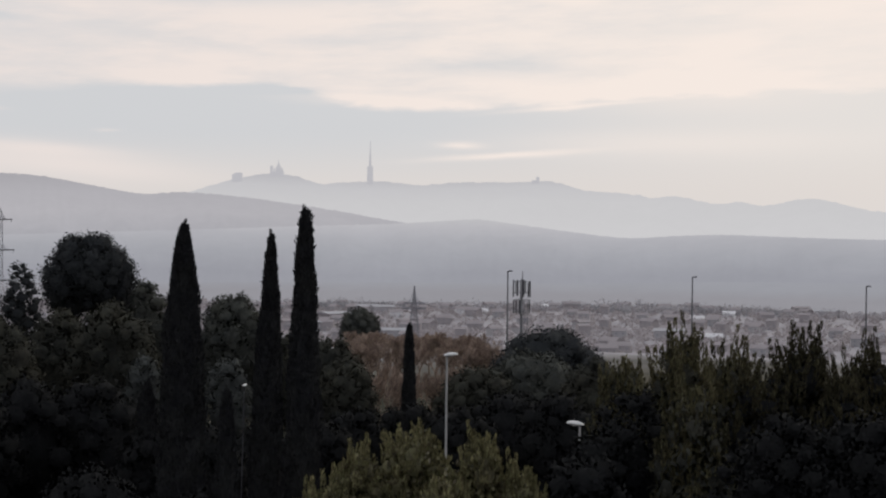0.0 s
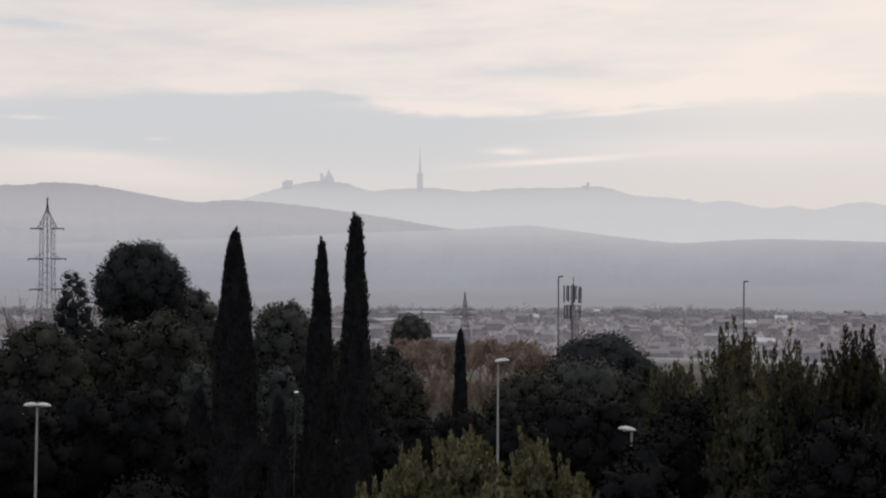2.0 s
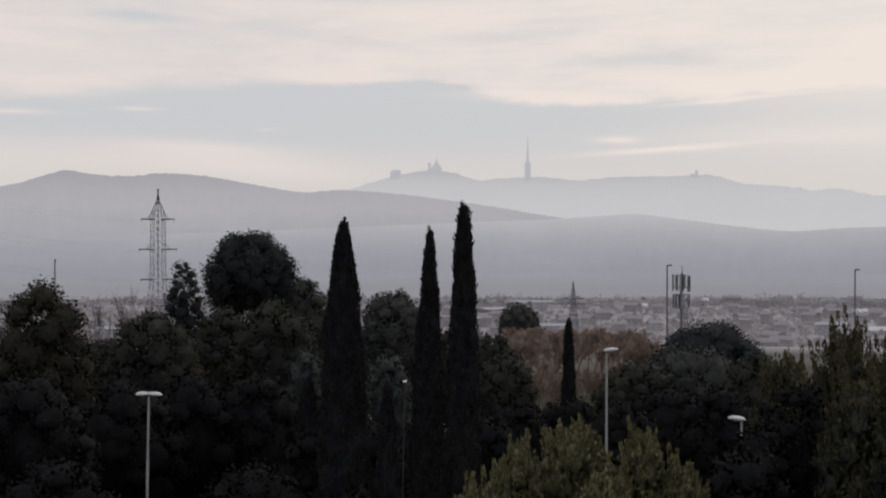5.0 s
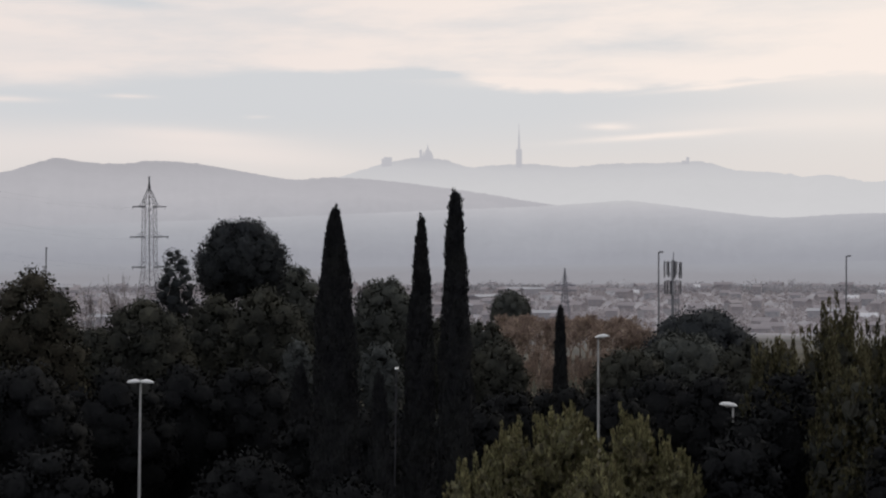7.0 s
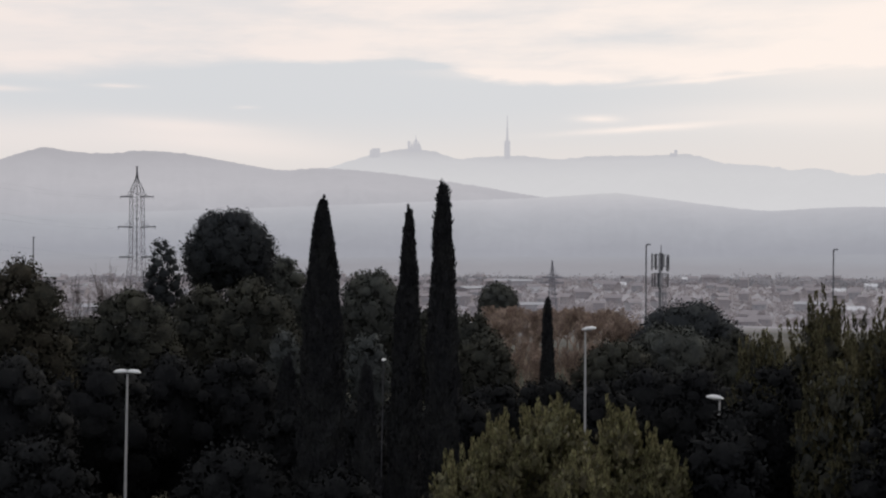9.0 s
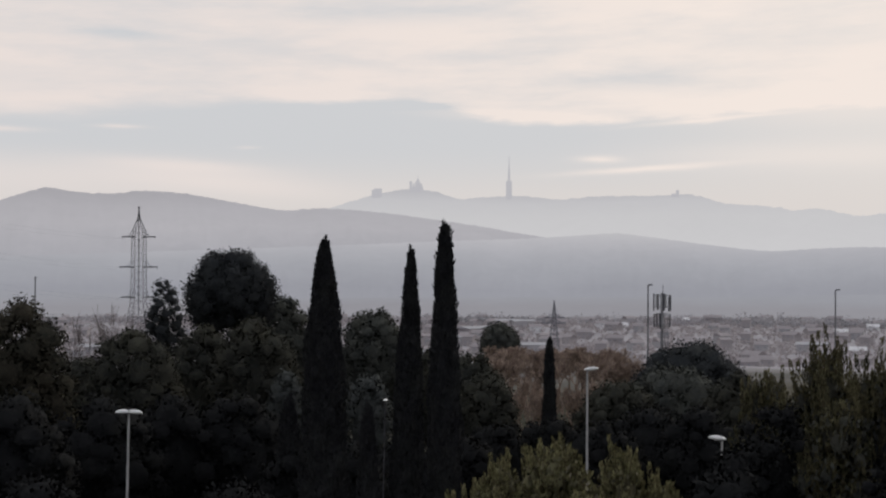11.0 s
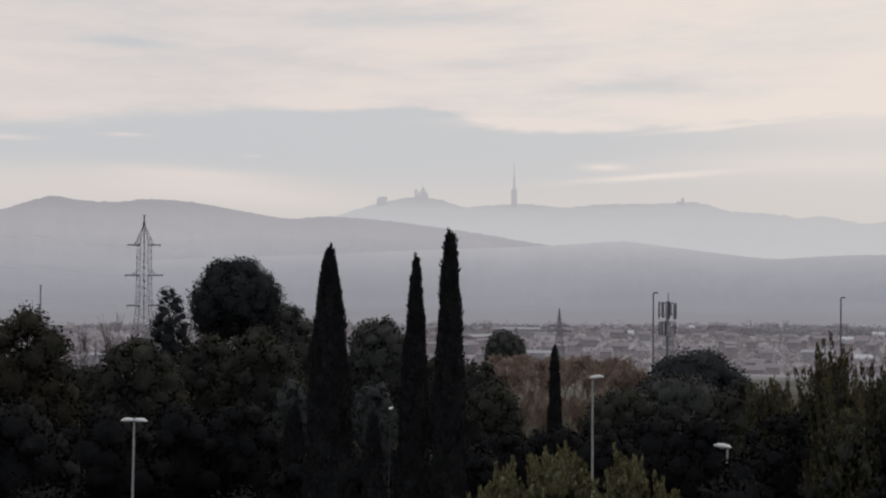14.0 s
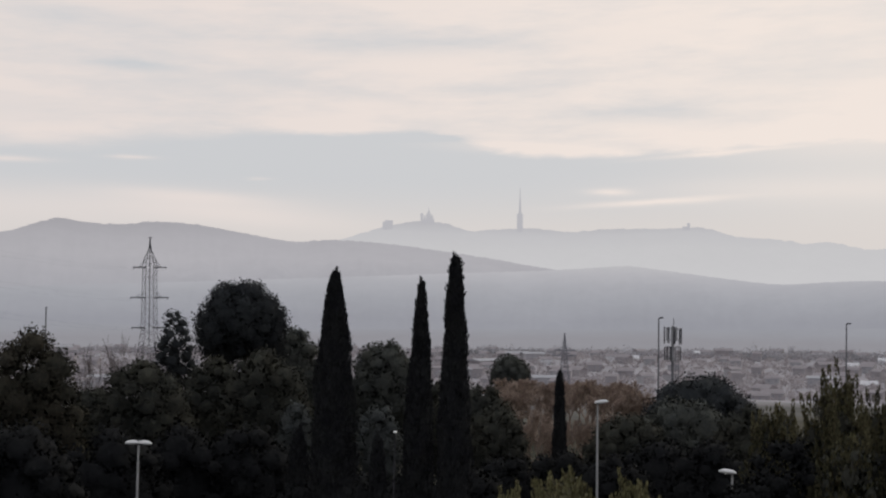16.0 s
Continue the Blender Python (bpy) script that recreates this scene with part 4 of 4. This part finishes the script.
def antenna_mast():
    d = 165
    az, el = 10.11, -1.25
    x, y = spot(az, d)
    g = ground_z(x, y)
    h = height(el, d) - g
    t = thing("antenna_mast", (x, y, g), "grey mobile phone mast with two rings of panel antennas", "antenna mast")
    s = d / 2277.0
    bm = bmesh.new()
    tube(bm, (0, 0, 0), (0, 0, h - 14 * s), 0.24, 0.15, 12)
    part("pole", bm, M_STEEL, t)
    bm = bmesh.new()
    tube(bm, (0.1, 0, h - 16 * s), (0.1, 0, h), 0.07, 0.04, 8)
    part("lightning_rod", bm, M_STEEL, t)
    for zz, r in ((18, 1.05), (38, 1.05), (50, 0.95), (70, 0.9)):
        bm = bmesh.new()
        z = h - zz * s
        n = 12
        for k in range(n):
            a, b = k * 2 * math.pi / n, (k + 1) * 2 * math.pi / n
            tube(bm, (r * math.cos(a), r * math.sin(a), z), (r * math.cos(b), r * math.sin(b), z), 0.04, 0.04, 6)
        for k in range(3):
            a = k * 2.094 + 0.4
            tube(bm, (0, 0, z), (r * math.cos(a), r * math.sin(a), z), 0.04, 0.04, 6)
        part("support_ring", bm, M_STEEL, t)
    for k, (px, py, up, ln, pale) in enumerate(((-1.08, -0.2, 30, 30, 0), (-0.80, -0.7, 28, 24, 1), (-0.45, 0.8, 30, 28, 0), (-0.22, -0.95, 31, 30, 1), (0.12, -0.9, 30, 30, 0),
                                               (0.55, 0.8, 28, 24, 1), (0.80, -0.6, 33, 26, 0), (1.08, -0.1, 32, 28, 0), (0.98, 0.4, 30, 26, 1))):
        bm = bmesh.new()
        m = Matrix.Translation((px, py, h - up * s)) @ Matrix.Rotation(math.atan2(py, px), 4, "Z")
        box(bm, (0, 0, 0), (0.13, 0.25, ln * s), 0.03, m)
        part("antenna_panel", bm, M_ANTENNA_PALE if pale else M_ANTENNA, t)
    for k, a in enumerate((0.05, 2.2, math.pi + 0.05, 4.4)):
        bm = bmesh.new()
        m = Matrix.Translation((1.0 * math.cos(a), 1.0 * math.sin(a), h - 62 * s)) @ Matrix.Rotation(a, 4, "Z")
        box(bm, (0, 0, 0), (0.14, 0.24, 24 * s), 0.04, m)
        part("antenna_panel", bm, M_ANTENNA, t)
    bm = bmesh.new()
    box(bm, (-0.15, -0.35, h - 62 * s), (0.6, 0.35, 26 * s), 0.05)
    part("equipment_cabinet", bm, M_ANTENNA_PALE, t, "pale grey cabinet")
    bm = bmesh.new()
    tube(bm, (0.35, 0, 0), (0.35, 0, h - 50 * s), 0.05, 0.05, 6)
    tube(bm, (0.75, 0, 0), (0.75, 0, h - 50 * s), 0.05, 0.05, 6)
    for k in range(40):
        z = (h - 50 * s) * k / 40
        tube(bm, (0.35, 0, z), (0.75, 0, z), 0.03, 0.03, 4)
    part("ladder", bm, M_STEEL, t)


antenna_mast()


def pylon(az, el, d, s, label, mat, arms=(52, 104, 156), thick=1.0):
    """Lattice power pylon. s: metres for one unit of its drawing."""
    x, y = spot(az, d)
    g = ground_z(x, y)
    h = height(el, d) - g
    t = thing("power_pylon", (x, y, g), label, "pylon", "power pylons")
    t.rotation_euler = (0, 0, radians(12) - radians(az))

    def half(z):
        """Half width of the body at height z."""
        u = (h - z) / s
        if thick > 1:
            return (0.8 + u * 0.09) * s
        if u < 16:
            return 0.7 * s
        if u < 44:
            return (0.7 + (u - 16) * 0.33) * s
        return (9.9 + (u - 44) * 0.01 + max(u - 160, 0) * 0.12) * s

    w = 1.1 * s * 0.75 * thick
    levels = [h]
    step = 10.0
    while levels[-1] > 0.5:
        levels.append(max(levels[-1] - step * s, 0))
        step = 10 + 5 * (h - levels[-1]) / h
    for sx, sy in ((1, 1), (1, -1), (-1, 1), (-1, -1)):
        bm = bmesh.new()
        rod(bm, [(sx * half(a), sy * half(a), a) for a in levels], w * 0.46)
        part("leg", bm, mat, t)
    bm = bmesh.new()
    for a, b in zip(levels, levels[1:]):
        for k in range(4):
            c0, c1 = ((1, 1), (1, -1), (-1, -1), (-1, 1))[k], ((1, 1), (1, -1), (-1, -1), (-1, 1))[(k + 1) % 4]
            tube(bm, (c0[0] * half(a), c0[1] * half(a), a), (c1[0] * half(b), c1[1] * half(b), b), w * 0.31, w * 0.31, 4)
            tube(bm, (c1[0] * half(a), c1[1] * half(a), a), (c0[0] * half(b), c0[1] * half(b), b), w * 0.31, w * 0.31, 4)
    tagged(part("bracing", bm, mat, t), "fine crossed steel bracing", kind="stuff")
    for k, u in enumerate(arms):
        z = h - u * s
        L = (30, 34, 31)[k % 3] * s
        for sx in (-1, 1):
            bm = bmesh.new()
            for sy in (-1, 1):
                tube(bm, (sx * half(z), sy * half(z), z), (sx * L, 0, z + 0.5 * s), w * 1.5, w * 1.2, 5)
                tube(bm, (sx * half(z + 11 * s), sy * half(z + 11 * s), z + 11 * s), (sx * L * 0.62, sy * half(z) * 0.4, z + 0.8 * s), w * 0.38, w * 0.35, 4)
            tube(bm, (sx * half(z), 0, z), (sx * L, 0, z + 0.5 * s), w * 0.9, w * 0.6, 5)
            arm = part("cross_arm", bm, mat, t)
            bm = bmesh.new()
            tube(bm, (sx * L * 0.96, 0, z + 0.3 * s), (sx * L * 0.96, 0, z - 4 * s), w * 0.45, w * 0.45, 6)
            part("insulator", bm, mat, arm)
            if thick == 1:
                bm = bmesh.new()
                turn_back = Matrix.Rotation(radians(az) - radians(12), 3, "Z")
                a = Vector((sx * L * 0.96, 0, z - 4 * s))
                way = turn_back @ Vector((-70, -25, 0))
                pts = [a + way * (i / 10) + Vector((0, 0, 11 * (i / 10) ** 1.6)) for i in range(11)]
                rod(bm, pts, 0.007, 4)
                part("cable", bm, mat, t, "thin sagging power line")
    bm = bmesh.new()
    for sx in (-1, 1):
        tube(bm, (0, 0, h - 14 * s), (sx * 17 * s, 0, h - (arms[0] - 1) * s), w * 0.28, w * 0.28, 4)
    tube(bm, (0, 0, h), (0, 0, h - (arms[-1] + 30) * s), w * 0.9, w * 0.9, 5)
    box(bm, (0, 0, h), (6 * s, 1.2 * s, 0.9 * s), 0.05)
    part("peak", bm, mat, t)
    return t


# lighter copy of the pylon steel, with distance haze in the colour
M_PYLON_FAR = surface("hazed_lattice_steel", (0.20, 0.20, 0.22), (0.25, 0.25, 0.27), 0.05, 0.8)
pylon(-12.87, 2.06, 340, 340 / 2277.0, "grey lattice power pylon with three pairs of arms", M_PYLON)
pylon(5.39, -1.98, 900, 900 / 2277.0 * 0.62, "far-off lattice power pylon above the town, paled for haze", M_PYLON_FAR, arms=(48, 64), thick=1.6)


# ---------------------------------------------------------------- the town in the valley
# town and wood colours are paled and drawn together to imitate haze
M_WALLS = [surface("hazed_pale_render", (0.44, 0.425, 0.43), (0.50, 0.485, 0.485), 0.1, 0.9),
           surface("hazed_rosy_render", (0.40, 0.37, 0.37), (0.46, 0.425, 0.42), 0.1, 0.9),
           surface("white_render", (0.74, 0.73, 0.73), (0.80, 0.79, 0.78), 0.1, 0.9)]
M_ROOFS = [surface("hazed_clay_roof", (0.32, 0.29, 0.292), (0.37, 0.335, 0.335), 0.1, 0.9), surface("hazed_sheet_roof", (0.38, 0.375, 0.39), (0.43, 0.425, 0.44), 0.1, 0.8)]
M_PANE = surface("hazed_window", (0.33, 0.33, 0.345), (0.37, 0.37, 0.385), 0.2, 0.5)
M_WOOD = surface("hazed_winter_woods", (0.36, 0.333, 0.340), (0.45, 0.412, 0.415), 0.02, 0.95, spread=0.08, translucent=0.35)
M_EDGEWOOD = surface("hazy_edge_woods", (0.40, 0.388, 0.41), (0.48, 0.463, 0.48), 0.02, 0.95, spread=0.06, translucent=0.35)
M_RIDGEWOOD = surface("hazed_evergreen_woods", (0.30, 0.30, 0.315), (0.35, 0.35, 0.365), 0.02, 0.95, spread=0.08, translucent=0.35)


def house(w, l, h, pitch, wall, roof):
    t = thing("house", (0, 0, 0), "pale hazy town house with a shallow roof", "house", "town houses")
    bm = bmesh.new()
    box(bm, (0, 0, h / 2), (w, l, h))
    part("wall", bm, wall, t)
    bm = bmesh.new()
    r = w * 0.5 * pitch
    vs = [bm.verts.new(p) for p in ((-w * .55, -l * .54, h), (w * .55, -l * .54, h), (w * .55, l * .54, h), (-w * .55, l * .54, h), (-w * .55, 0, h + r), (w * .55, 0, h + r))]
    for f in ((0, 1, 5, 4), (2, 3, 4, 5), (1, 2, 5), (3, 0, 4), (3, 2, 1, 0)):
        bm.faces.new([vs[i] for i in f])
    part("roof", bm, roof, t)
    n = max(2, int(w / 4.5))
    for i in range(n):
        for k in range(max(1, int(h / 3.2))):
            bm = bmesh.new()
            box(bm, ((i + 0.5) * w / n - w / 2, -l / 2 - 0.02, 1.6 + k * 3.0), (1.3, 0.12, 1.4))
            part("window", bm, M_PANE, t)
    return t


def make_town():
    rng = np.random.default_rng(5)
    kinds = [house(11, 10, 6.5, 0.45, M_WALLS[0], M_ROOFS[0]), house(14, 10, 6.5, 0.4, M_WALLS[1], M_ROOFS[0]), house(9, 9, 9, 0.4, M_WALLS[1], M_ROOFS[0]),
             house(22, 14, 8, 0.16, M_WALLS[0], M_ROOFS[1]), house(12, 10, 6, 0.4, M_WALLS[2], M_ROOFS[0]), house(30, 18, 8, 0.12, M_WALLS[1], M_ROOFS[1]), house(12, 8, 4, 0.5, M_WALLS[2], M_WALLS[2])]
    weights = np.array([0.32, 0.27, 0.19, 0.05, 0.07, 0.03, 0.07])
    first = [False] * len(kinds)
    for k in range(298):
        i = int(rng.choice(len(kinds), p=weights))
        d = 640 + 830 * rng.uniform() ** 0.85
        az = rng.uniform(-22, 27)
        x, y = spot(az, d)
        m = pose(x, y, ground_z(x, y) - 0.6, 0, 0, -az + rng.normal() * 22)
        if first[i]:
            copy_thing(kinds[i], m)
        else:
            kinds[i].matrix_basis = m
            first[i] = True


make_town()


def woods(name, count, a0, a1, d0, d1, size, mat, label, seed, rise=0.0):
    """Far tree cover: many small lumpy crowns in one sheet."""
    rng = np.random.default_rng(seed)
    k = 24
    pos = []
    for i in range(count):
        x, y = spot(rng.uniform(a0, a1), rng.uniform(d0, d1))
        r = size * rng.uniform(0.5, 1.3) * (1.5 if rng.uniform() > 0.93 else 1.0)
        n = unit(rng.normal(size=(k, 3)))
        pos.append(np.array((x, y, ground_z(x, y) + r * 0.7 + rise)) + n * np.array((r * 1.4, r * 1.4, r)) * rng.uniform(0.3, 1.0, (k, 1)))
    pos = np.concatenate(pos)
    ax = unit(rng.normal(size=pos.shape))
    L = size * rng.uniform(0.35, 0.8, len(pos))
    v, f = leaf_quads(pos, ax, unit(np.cross(ax, rng.normal(size=pos.shape))), L, L * 0.7)
    ob = raw(name, v, f, mat)
    return tagged(ob, label, "woods", kind="stuff")


woods("winter_woods", 9000, -24, 29, 430, 1500, 2.8, M_WOOD, "mauve-brown winter trees among the houses, paled for haze", 3, 0.8)
woods("winter_woods", 900, -24, 29, 1390, 1490, 4.6, M_EDGEWOOD, "ragged winter trees along the edge of the town, paled for haze", 8)
woods("winter_woods", 1500, -24, 29, 430, 800, 2.6, M_WOOD, "mauve-brown winter trees on the valley side, paled for haze", 9, 0.8)
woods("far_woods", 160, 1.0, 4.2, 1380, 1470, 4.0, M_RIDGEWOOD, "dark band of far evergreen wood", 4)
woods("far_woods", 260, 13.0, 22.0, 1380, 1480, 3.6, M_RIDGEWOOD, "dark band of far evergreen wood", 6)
